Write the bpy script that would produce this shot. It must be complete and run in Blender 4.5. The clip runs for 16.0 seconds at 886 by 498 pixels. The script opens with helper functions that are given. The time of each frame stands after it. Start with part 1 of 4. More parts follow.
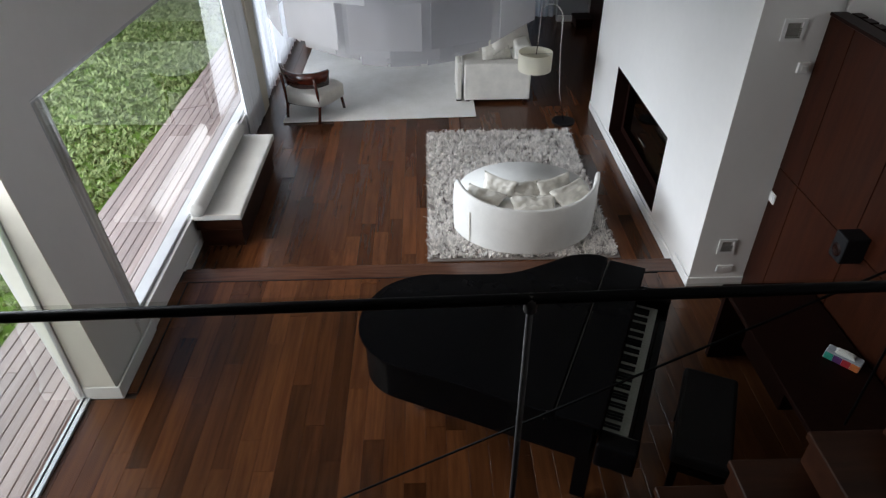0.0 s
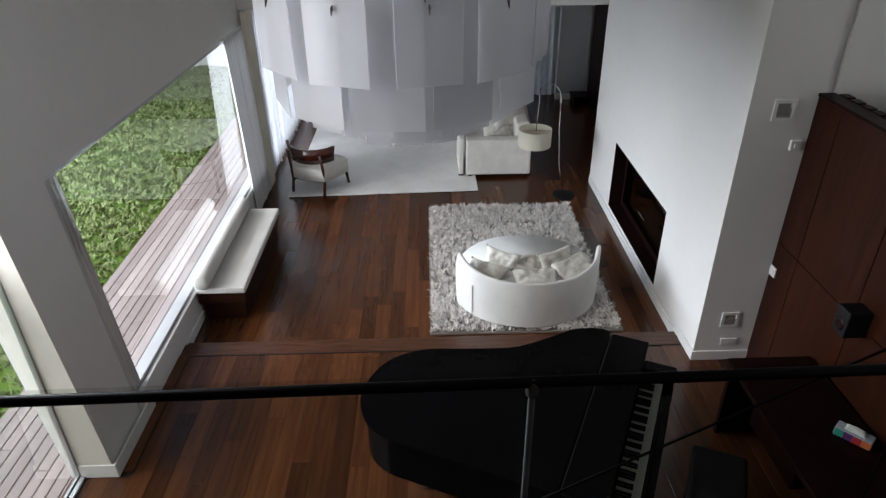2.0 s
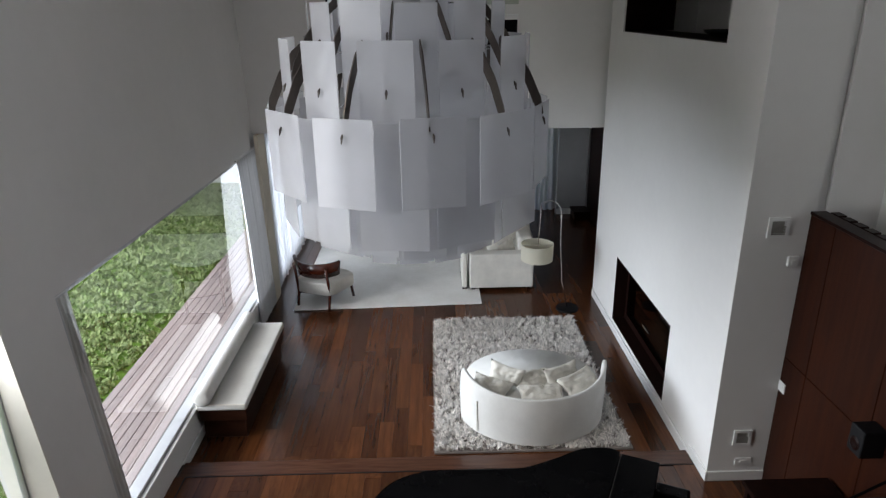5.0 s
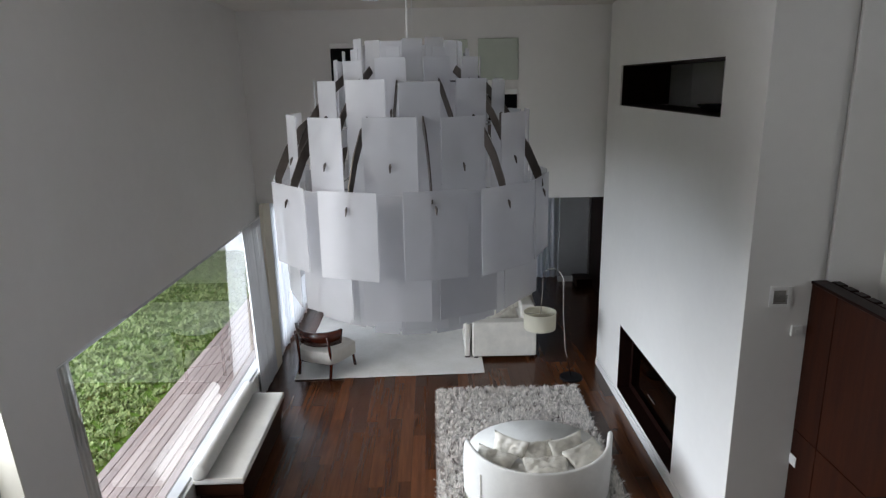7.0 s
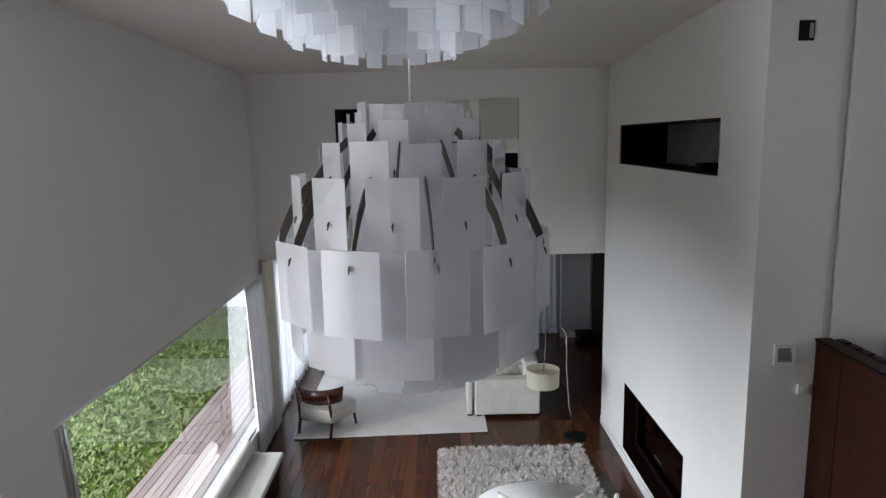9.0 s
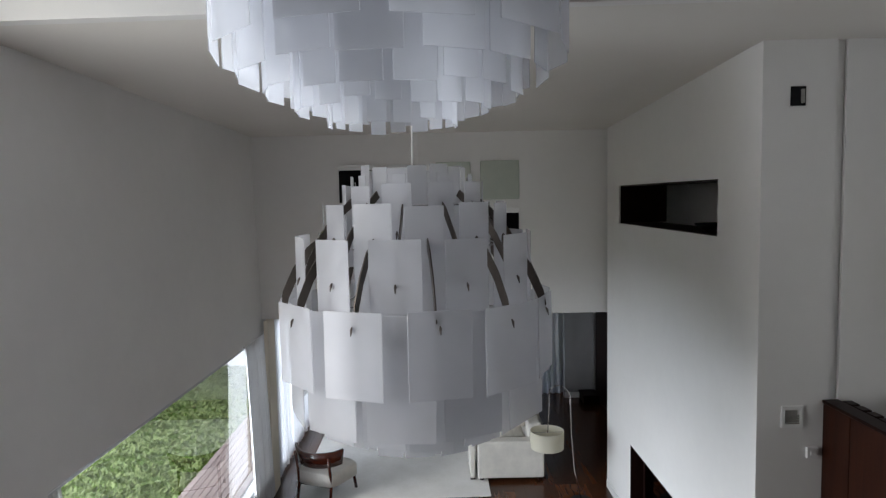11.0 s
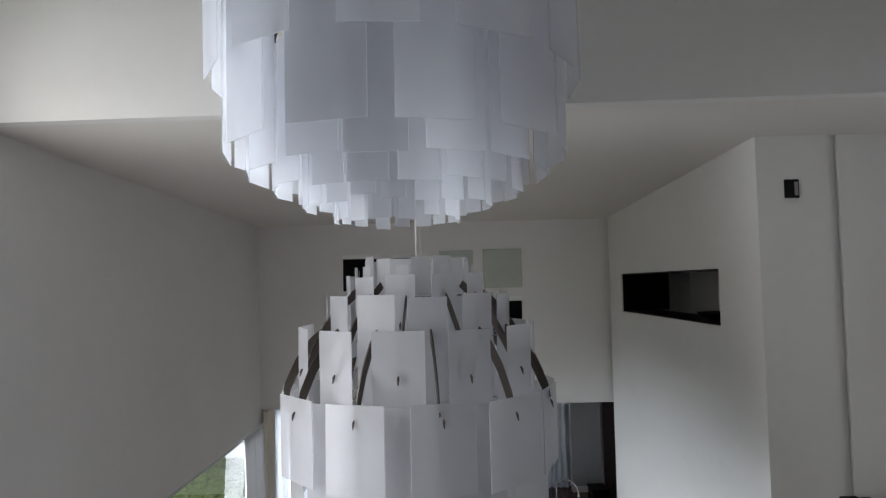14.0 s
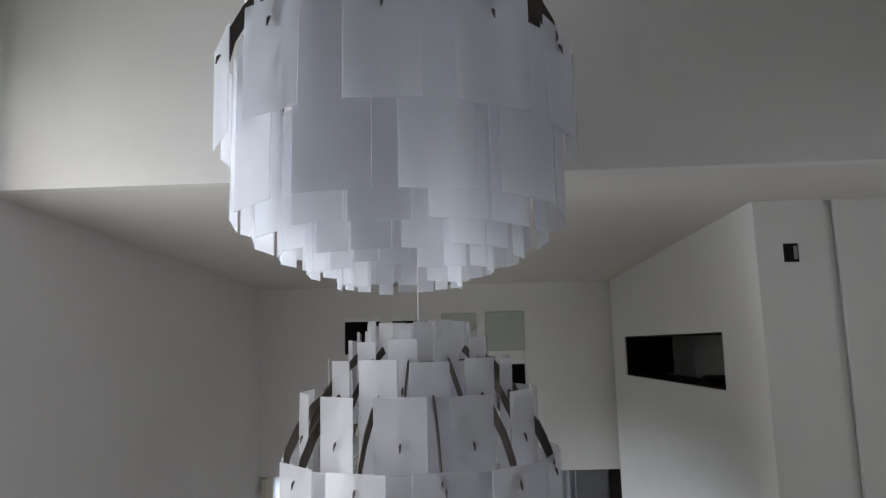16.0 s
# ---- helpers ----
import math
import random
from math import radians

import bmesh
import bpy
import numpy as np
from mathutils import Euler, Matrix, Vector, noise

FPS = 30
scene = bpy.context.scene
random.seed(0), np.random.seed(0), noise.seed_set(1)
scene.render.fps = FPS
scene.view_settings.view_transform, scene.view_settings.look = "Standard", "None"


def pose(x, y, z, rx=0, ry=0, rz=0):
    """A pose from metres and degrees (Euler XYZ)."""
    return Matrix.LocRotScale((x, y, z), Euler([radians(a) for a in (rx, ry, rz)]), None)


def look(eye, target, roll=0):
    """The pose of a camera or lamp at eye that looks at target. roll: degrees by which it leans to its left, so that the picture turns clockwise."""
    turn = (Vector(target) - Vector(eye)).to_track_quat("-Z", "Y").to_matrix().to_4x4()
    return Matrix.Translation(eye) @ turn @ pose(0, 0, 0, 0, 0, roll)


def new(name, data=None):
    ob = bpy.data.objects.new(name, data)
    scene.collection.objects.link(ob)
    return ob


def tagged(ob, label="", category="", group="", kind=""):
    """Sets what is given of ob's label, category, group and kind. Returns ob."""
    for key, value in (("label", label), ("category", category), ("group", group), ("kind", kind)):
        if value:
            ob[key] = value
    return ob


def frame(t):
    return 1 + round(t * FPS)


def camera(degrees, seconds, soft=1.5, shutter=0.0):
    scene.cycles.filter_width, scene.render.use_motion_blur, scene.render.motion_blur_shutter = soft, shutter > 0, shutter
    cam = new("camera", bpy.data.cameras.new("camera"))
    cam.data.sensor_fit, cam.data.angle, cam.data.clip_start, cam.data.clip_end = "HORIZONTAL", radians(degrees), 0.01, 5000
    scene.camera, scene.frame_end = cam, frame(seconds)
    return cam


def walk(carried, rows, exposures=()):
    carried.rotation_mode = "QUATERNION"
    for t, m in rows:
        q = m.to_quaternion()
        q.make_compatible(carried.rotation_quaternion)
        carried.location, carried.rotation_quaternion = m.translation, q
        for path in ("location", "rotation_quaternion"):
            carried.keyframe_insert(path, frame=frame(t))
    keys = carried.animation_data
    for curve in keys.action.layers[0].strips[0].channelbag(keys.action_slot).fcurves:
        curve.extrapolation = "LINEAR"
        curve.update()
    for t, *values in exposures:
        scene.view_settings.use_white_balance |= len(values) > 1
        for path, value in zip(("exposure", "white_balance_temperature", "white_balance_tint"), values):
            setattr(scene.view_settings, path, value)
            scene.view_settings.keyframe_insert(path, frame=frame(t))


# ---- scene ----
cam = camera(68.57, 16.0, soft=1.3)
PIVOT, ARM = (0, 0, 3.9), (0.2514, 0.308)
ROWS = [(0.0, -36.194), (0.5, -34.717), (1.0, -33.238), (1.5, -31.698), (2.0, -29.988), (2.5, -27.83), (3.0, -26.08),
        (3.5, -24.598), (4.0, -23.167), (6.5, -15.88), (7.0, -14.427), (7.5, -13.043), (8.0, -11.885), (8.5, -10.773),
        (9.0, -9.591), (11.5, -3.243), (12.0, -1.983), (12.5, -0.745), (13.0, 0.462), (13.5, 1.712), (14.0, 3.037),
        (14.5, 4.345), (15.0, 5.622), (15.5, 7.01), (16.0, 8.411)]
walk(cam, [(t, pose(*PIVOT, tilt, -0.874, 0.104) @ pose(0, 0, 0, 0, 2.051, -0.656) @ pose(0, *ARM, 90)) for t, tilt in ROWS],
     exposures=[(0.0, -0.15), (16.0, -0.15)])

# ---- light ----
world = bpy.data.worlds.new("overcast_sky")
scene.world = world
world.use_nodes = True
wn = world.node_tree
sky = wn.nodes.new("ShaderNodeTexSky")
sky.sky_type, sky.sun_disc = "NISHITA", False
sky.sun_elevation, sky.sun_rotation = radians(42), radians(250)
sky.dust_density = 3.0
wn.links.new(sky.outputs[0], wn.nodes["Background"].inputs[0])
wn.nodes["Background"].inputs[1].default_value = 0.15

sun = new("sun", bpy.data.lights.new("sun", "SUN"))
sun.data.energy, sun.data.angle, sun.data.color = 0.8, radians(25), (1.0, 0.96, 0.9)
sun.matrix_world = look((-20, -6, 18), (0, 4, 0))


def window_light(name, x, y, z, wide, high, watts, facing, colour=(0.78, 0.88, 1.0)):
    lamp = new(name, bpy.data.lights.new(name, "AREA"))
    lamp.data.shape, lamp.data.size, lamp.data.size_y, lamp.data.energy = "RECTANGLE", wide, high, watts
    lamp.data.color = colour
    lamp.matrix_world = look((x, y, z), (x + facing[0], y + facing[1], z + facing[2]))
    return lamp


# daylight of the tall side glazing beside the gallery
window_light("side_window_light", -2.66, 3.1, 3.2, 1.4, 2.4, 60, (1, 0.15, 0), (0.97, 0.975, 1.0))
window_light("side_window_light", -2.66, 2.95, 5.3, 1.1, 1.4, 11, (1, 0.2, 0), (1.0, 0.985, 0.98))
# skylight that falls through the long window, and through the lounge curtains
window_light("long_window_light", -8.0, 7.0, 2.9, 10.0, 4.0, 1800, (1, 0, -0.1), (0.83, 0.91, 1.02))
window_light("lounge_window_light", -2.53, 11.65, 1.27, 3.3, 2.1, 75, (1, 0, 0))

# ---- materials ----


def mat(name, colour, rough=0.5, metal=0.0, second=None, scale=8.0, stretch=(1, 1, 1), bump=0.0, bump_scale=60.0, fine=0.0, vary=0.0, gloss=0.5, coat=0.0, island=False):
    """A surface with a broad and a fine variation of its colour, a relief, and a tone that varies from piece to piece."""
    m = bpy.data.materials.new(name)
    m.use_nodes = True
    n, l = m.node_tree.nodes, m.node_tree.links
    b = n["Principled BSDF"]
    b.inputs["Roughness"].default_value, b.inputs["Metallic"].default_value = rough, metal
    b.inputs["Specular IOR Level"].default_value = gloss
    b.inputs["Coat Weight"].default_value = coat
    b.inputs["Coat Roughness"].default_value = 0.08
    co, mp = n.new("ShaderNodeTexCoord"), n.new("ShaderNodeMapping")
    mp.inputs["Scale"].default_value = stretch
    l.new(co.outputs["Object"], mp.inputs[0])
    tex = n.new("ShaderNodeTexNoise")
    tex.inputs["Scale"].default_value, tex.inputs["Detail"].default_value, tex.inputs["Roughness"].default_value = scale, 5, 0.6
    l.new(mp.outputs[0], tex.inputs["Vector"])
    mix = n.new("ShaderNodeMix")
    mix.data_type = "RGBA"
    second = second or tuple(c * 0.85 for c in colour)
    mix.inputs[6].default_value, mix.inputs[7].default_value = (*colour, 1), (*second, 1)
    ramp = n.new("ShaderNodeMapRange")
    ramp.inputs[1].default_value, ramp.inputs[2].default_value = 0.35, 0.65
    l.new(tex.outputs[0], ramp.inputs[0])
    l.new(ramp.outputs[0], mix.inputs[0])
    out = mix.outputs[2]
    if vary or fine:
        hsv = n.new("ShaderNodeHueSaturation")
        l.new(out, hsv.inputs["Color"])
        mr = n.new("ShaderNodeMapRange")
        mr.inputs[3].default_value, mr.inputs[4].default_value = 1 - vary - fine, 1 + vary + fine
        if vary:
            oi = n.new("ShaderNodeNewGeometry" if island else "ShaderNodeObjectInfo")
            l.new(oi.outputs["Random Per Island" if island else "Random"], mr.inputs[0])
            shift = n.new("ShaderNodeVectorMath")
            shift.operation = "MULTIPLY_ADD"
            shift.inputs[1].default_value, shift.inputs[2].default_value = (37, 91, 53), (0, 0, 0)
            l.new(oi.outputs["Random Per Island" if island else "Random"], shift.inputs[0])
            l.new(shift.outputs[0], mp.inputs["Location"])
        else:
            t2 = n.new("ShaderNodeTexNoise")
            t2.inputs["Scale"].default_value = scale * 12
            l.new(mp.outputs[0], t2.inputs["Vector"])
            l.new(t2.outputs[0], mr.inputs[0])
        l.new(mr.outputs[0], hsv.inputs["Value"])
        out = hsv.outputs[0]
    l.new(out, b.inputs["Base Color"])
    if bump:
        t3, bp = n.new("ShaderNodeTexNoise"), n.new("ShaderNodeBump")
        t3.inputs["Scale"].default_value, t3.inputs["Detail"].default_value = bump_scale, 3
        l.new(mp.outputs[0], t3.inputs["Vector"])
        bp.inputs["Strength"].default_value, bp.inputs["Distance"].default_value = bump, 0.01
        l.new(t3.outputs[0], bp.inputs["Height"])
        l.new(bp.outputs[0], b.inputs["Normal"])
    return m


WALL = mat("white_plaster", (0.775, 0.762, 0.745), 0.75, second=(0.745, 0.732, 0.715), scale=0.8, bump=0.08, bump_scale=90, fine=0.02)
# lighter copy of the cream: door daylight on the pier end, put into its colour
CREAM_LIT = mat("lit_cream_paint", (0.84, 0.82, 0.75), 0.6, scale=1.5, bump=0.05)
CREAM = mat("cream_plaster", (0.78, 0.72, 0.60), 0.7, scale=1.5, bump=0.06)
CEIL = mat("ceiling_paint", (0.74, 0.71, 0.67), 0.85, scale=0.6, second=(0.71, 0.68, 0.64))
TRIM = mat("white_trim_paint", (0.8, 0.8, 0.79), 0.35, scale=2, second=(0.77, 0.77, 0.76))
FRAMEP = mat("pale_grey_frame_paint", (0.56, 0.57, 0.58), 0.4, scale=3)
GREYTRIM = mat("grey_aluminium", (0.55, 0.56, 0.57), 0.35, 0.6, scale=6)
PLANK = mat("merbau_planks", (0.088, 0.031, 0.011), 0.22, second=(0.054, 0.018, 0.0068), scale=4, stretch=(6, 0.5, 6), bump=0.06, bump_scale=30, vary=0.44, gloss=0.4)
PLANKS = mat("merbau_planks_far", (0.088, 0.031, 0.011), 0.22, second=(0.054, 0.018, 0.0068), scale=4, stretch=(6, 0.5, 6), bump=0.06, bump_scale=30, vary=0.44, gloss=0.4, island=True)
JOINT = mat("dark_joint", (0.022, 0.009, 0.004), 0.7, scale=10)
WOOD = mat("dark_stained_wood", (0.034, 0.0098, 0.0045), 0.3, second=(0.02, 0.006, 0.0035), scale=3, stretch=(6, 6, 0.6), bump=0.05, vary=0.08, gloss=0.1)
MAHOG = mat("mahogany", (0.085, 0.017, 0.008), 0.25, second=(0.045, 0.009, 0.005), scale=4, stretch=(1, 6, 6), coat=0.3)
WOODX = mat("dark_stair_wood", (0.035, 0.012, 0.006), 0.4, second=(0.018, 0.006, 0.003), scale=3, stretch=(0.7, 6, 6), bump=0.05, gloss=0.15)
EBONY = mat("dark_brown_wood", (0.014, 0.0055, 0.004), 0.35, second=(0.009, 0.0035, 0.003), scale=4, stretch=(5, 5, 0.8), gloss=0.07)
DECKM = mat("weathered_deck", (0.29, 0.225, 0.21), 0.6, second=(0.20, 0.15, 0.14), scale=3, stretch=(8, 0.5, 8), bump=0.2, vary=0.18)
BLACK = mat("black_lacquer", (0.004, 0.004, 0.0045), 0.15, scale=4, second=(0.003, 0.003, 0.0035), gloss=0.06)
MATT = mat("matt_black", (0.006, 0.006, 0.007), 0.6, scale=8, gloss=0.2)
KEYW = mat("ivory_keys", (0.34, 0.35, 0.31), 0.3, scale=20)
FABRIC = mat("white_linen", (0.70, 0.69, 0.66), 0.9, second=(0.63, 0.62, 0.59), scale=3, bump=0.25, bump_scale=500, fine=0.03, gloss=0.2)
PILLOW = mat("ivory_velvet", (0.70, 0.67, 0.60), 0.85, second=(0.55, 0.52, 0.46), scale=9, bump=0.4, bump_scale=25, gloss=0.2)
CREAMF = mat("cream_upholstery", (0.78, 0.75, 0.69), 0.9, scale=4, bump=0.2, bump_scale=300, gloss=0.2)
RUGW = mat("white_flat_rug", (0.80, 0.79, 0.77), 0.95, second=(0.72, 0.71, 0.68), scale=2.5, bump=0.35, bump_scale=120, fine=0.05, gloss=0.1)
SHAG = mat("shag_tufts", (0.88, 0.84, 0.79), 0.85, second=(0.64, 0.595, 0.56), scale=22, vary=0.42, gloss=0.2, island=True)
SHAGB = mat("shag_backing", (0.22, 0.19, 0.17), 0.95, scale=30, bump=0.5)
POSTM = mat("grey_steel", (0.028, 0.025, 0.024), 0.6, 0.0, scale=30)
STEEL = mat("brushed_steel", (0.62, 0.62, 0.62), 0.25, 1.0, scale=30)
CHROME = mat("chrome", (0.75, 0.75, 0.75), 0.08, 1.0, scale=30)
RAILM = mat("blackened_steel", (0.002, 0.002, 0.0022), 0.5, 0.0, scale=30, gloss=0.05)
DARKBAND = mat("bronze_band", (0.10, 0.085, 0.075), 0.4, 0.7, scale=20)
GRASSB = mat("lawn_soil", (0.075, 0.13, 0.018), 0.95, second=(0.05, 0.09, 0.012), scale=1.2, bump=0.5, bump_scale=40, fine=0.15, gloss=0.1)
GRASS = mat("lawn_blades", (0.235, 0.275, 0.11), 0.7, second=(0.12, 0.17, 0.055), scale=2.6, vary=0.22, gloss=0.2, island=True)
CONCRETE = mat("pale_concrete", (0.62, 0.61, 0.58), 0.85, scale=2, bump=0.1)
VENT = mat("vent_grille_grey", (0.30, 0.29, 0.27), 0.6, scale=40)
SAGE = mat("pale_sage_panel", (0.50, 0.54, 0.47), 0.25, second=(0.46, 0.50, 0.44), scale=3)
# wall colour with the shade of the lounge's far corner put into it
GREYW = mat("shaded_wall_grey", (0.40, 0.40, 0.41), 0.8, scale=1.5)


def glass(name, tint=(0.95, 0.98, 0.97), gain=1.0):
    """Thin clear sheet: mostly see-through, with a mirror gloss that grows at a slant."""
    m = bpy.data.materials.new(name)
    m.use_nodes = True
    n, l = m.node_tree.nodes, m.node_tree.links
    n.remove(n["Principled BSDF"])
    tr, gl, mx, fr = n.new("ShaderNodeBsdfTransparent"), n.new("ShaderNodeBsdfGlossy"), n.new("ShaderNodeMixShader"), n.new("ShaderNodeFresnel")
    tr.inputs[0].default_value, gl.inputs["Roughness"].default_value, fr.inputs[0].default_value = (*tint, 1), 0.0, 1.5
    mul = n.new("ShaderNodeMath")
    mul.operation, mul.inputs[1].default_value, mul.use_clamp = "MULTIPLY", gain, True
    l.new(fr.outputs[0], mul.inputs[0])
    l.new(mul.outputs[0], mx.inputs[0])
    l.new(tr.outputs[0], mx.inputs[1])
    l.new(gl.outputs[0], mx.inputs[2])
    l.new(mx.outputs[0], n["Material Output"].inputs[0])
    return m


def sheer(name, colour, clear, through_light=0.6, gloss=0.04):
    """Cloth or frosted sheet that lets light through: part clear, part translucent, part matt."""
    m = bpy.data.materials.new(name)
    m.use_nodes = True
    n, l = m.node_tree.nodes, m.node_tree.links
    n.remove(n["Principled BSDF"])
    df, tl, tr, gl = (n.new("ShaderNodeBsdf" + k) for k in ("Diffuse", "Translucent", "Transparent", "Glossy"))
    co, tex, mr, hs = n.new("ShaderNodeTexCoord"), n.new("ShaderNodeTexNoise"), n.new("ShaderNodeMapRange"), n.new("ShaderNodeHueSaturation")
    l.new(co.outputs["Object"], tex.inputs["Vector"])
    tex.inputs["Scale"].default_value = 5
    mr.inputs[3].default_value, mr.inputs[4].default_value = 0.93, 1.05
    l.new(tex.outputs[0], mr.inputs[0])
    l.new(mr.outputs[0], hs.inputs["Value"])
    hs.inputs["Color"].default_value = (*colour, 1)
    for s in (df, tl):
        l.new(hs.outputs[0], s.inputs[0])
    gl.inputs["Roughness"].default_value = 0.25
    a, b, c = (n.new("ShaderNodeMixShader") for _ in range(3))
    a.inputs[0].default_value, b.inputs[0].default_value, c.inputs[0].default_value = through_light, clear, gloss
    l.new(df.outputs[0], a.inputs[1])
    l.new(tl.outputs[0], a.inputs[2])
    l.new(a.outputs[0], b.inputs[1])
    l.new(tr.outputs[0], b.inputs[2])
    l.new(b.outputs[0], c.inputs[1])
    l.new(gl.outputs[0], c.inputs[2])
    l.new(c.outputs[0], n["Material Output"].inputs[0])
    return m


PANE = glass("window_glass", gain=1.9)
TINTED = glass("balustrade_glass", (0.80, 0.82, 0.79), 0.4)
SMOKED = glass("smoked_glass", (0.25, 0.22, 0.2), 1.0)
FROST = sheer("frosted_sheet", (0.87, 0.885, 0.925), 0.53, 0.60, 0.04)
CURTAIN = sheer("white_curtain_cloth", (0.64, 0.645, 0.66), 0.0, 0.06, 0.0)
VOILE = sheer("white_voile", (0.74, 0.75, 0.78), 0.05, 0.20, 0.0)
SHADE = sheer("cream_lampshade", (0.80, 0.77, 0.66), 0.0, 0.45, 0.0)

# ---- building blocks ----


def link(name, bm, material, smooth=False):
    me = bpy.data.meshes.new(name)
    bm.to_mesh(me)
    bm.free()
    me.materials.append(material)
    if smooth:
        for f in me.polygons:
            f.use_smooth = True
    return me


def part(name, bm, material, parent=None, label="", smooth=False):
    ob = new(name, link(name, bm, material, smooth) if isinstance(bm, bmesh.types.BMesh) else bm)
    if parent is not None:
        ob.parent = parent
    return tagged(ob, label) if label else ob


def thing(name, x, y, z, label, category, group="", kind="", turn=0):
    ob = new(name)
    ob.matrix_basis = pose(x, y, z, 0, 0, turn)
    return tagged(ob, label, category, group, kind)


def add_box(bm, x0, y0, z0, x1, y1, z1, bevel=0.0, seg=1):
    vs = [bm.verts.new(v) for v in ((x0, y0, z0), (x1, y0, z0), (x1, y1, z0), (x0, y1, z0), (x0, y0, z1), (x1, y0, z1), (x1, y1, z1), (x0, y1, z1))]
    fs = [bm.faces.new([vs[i] for i in q]) for q in ((3, 2, 1, 0), (4, 5, 6, 7), (0, 1, 5, 4), (1, 2, 6, 5), (2, 3, 7, 6), (3, 0, 4, 7))]
    if bevel:
        edges = list({e for f in fs for e in f.edges})
        bmesh.ops.bevel(bm, geom=edges, offset=bevel, segments=seg, affect="EDGES", profile=0.5)
    return bm


def box(x0, y0, z0, x1, y1, z1, bevel=0.0, seg=1):
    return add_box(bmesh.new(), x0, y0, z0, x1, y1, z1, bevel, seg)


def prism(outline, z0, z1, bevel=0.0, seg=2):
    """An upright block on an outline of (x, y), counter-clockwise from above."""
    bm = bmesh.new()
    low = [bm.verts.new((x, y, z0)) for x, y in outline]
    top = [bm.verts.new((x, y, z1)) for x, y in outline]
    k = len(outline)
    bm.faces.new(low[::-1])
    cap = bm.faces.new(top)
    for i in range(k):
        bm.faces.new((low[i], low[(i + 1) % k], top[(i + 1) % k], top[i]))
    if bevel:
        bmesh.ops.bevel(bm, geom=list(cap.edges), offset=bevel, segments=seg, affect="EDGES", profile=0.5)
    return bm


def tube(points, radius, sides=10, caps=True):
    """A round bar along a line of points; radius is a number or one for each point."""
    bm = bmesh.new()
    pts = [Vector(p) for p in points]
    rings = []
    for i, p in enumerate(pts):
        d = (pts[min(i + 1, len(pts) - 1)] - pts[max(i - 1, 0)]).normalized()
        side = d.cross(Vector((0.31, 0.17, 0.93)) if abs(d.z) < 0.9 else Vector((1, 0, 0))).normalized()
        up = side.cross(d)
        r = radius[i] if isinstance(radius, (list, tuple)) else radius
        rings.append([bm.verts.new(p + r * (math.cos(a) * side + math.sin(a) * up)) for a in (2 * math.pi * k / sides for k in range(sides))])
    for a, b in zip(rings, rings[1:]):
        for k in range(sides):
            bm.faces.new((a[k], a[(k + 1) % sides], b[(k + 1) % sides], b[k]))
    if caps:
        bm.faces.new(rings[0][::-1])
        bm.faces.new(rings[-1])
    bmesh.ops.recalc_face_normals(bm, faces=bm.faces)
    return bm


def lathe(profile, sides=32):
    bm = bmesh.new()
    rings = [[bm.verts.new((r * math.cos(2 * math.pi * k / sides), r * math.sin(2 * math.pi * k / sides), z)) for k in range(sides)] for r, z in profile]
    for a, b in zip(rings, rings[1:]):
        for k in range(sides):
            bm.faces.new((a[k], a[(k + 1) % sides], b[(k + 1) % sides], b[k]))
    return bm


def cushion(w, d, h, seed=0, n=14, sag=0.0, crumple=1.0):
    """A soft pillow, flat on its back: plump in the middle, thin at its seams, creased."""
    bm = bmesh.new()
    top, bot = [], []
    for sgn, grid in ((1, top), (-1, bot)):
        for i in range(n + 1):
            row = []
            for j in range(n + 1):
                u, v = 2 * i / n - 1, 2 * j / n - 1
                fat = (max(0.0, (1 - u ** 4) * (1 - v ** 4))) ** 0.55
                pinch = 1 - 0.13 * ((1 - u * u) * v ** 4 + (1 - v * v) * u ** 4)
                wr = crumple * h * (0.18 * noise.noise(Vector((2.5 * u + seed, 2.5 * v, seed * 1.7 + sgn))) + 0.13 * noise.noise(Vector((7 * u, 5 * v + seed, sgn))))
                row.append(bm.verts.new((w / 2 * u * pinch, d / 2 * v * pinch, sgn * (h / 2 * fat) + wr * fat - sag * (u * u))))
            grid.append(row)
    for i in range(n):
        for j in range(n):
            bm.faces.new((top[i][j], top[i + 1][j], top[i + 1][j + 1], top[i][j + 1]))
            bm.faces.new((bot[i][j], bot[i][j + 1], bot[i + 1][j + 1], bot[i + 1][j]))
    bmesh.ops.remove_doubles(bm, verts=bm.verts, dist=0.002)
    bmesh.ops.recalc_face_normals(bm, faces=bm.faces)
    return bm


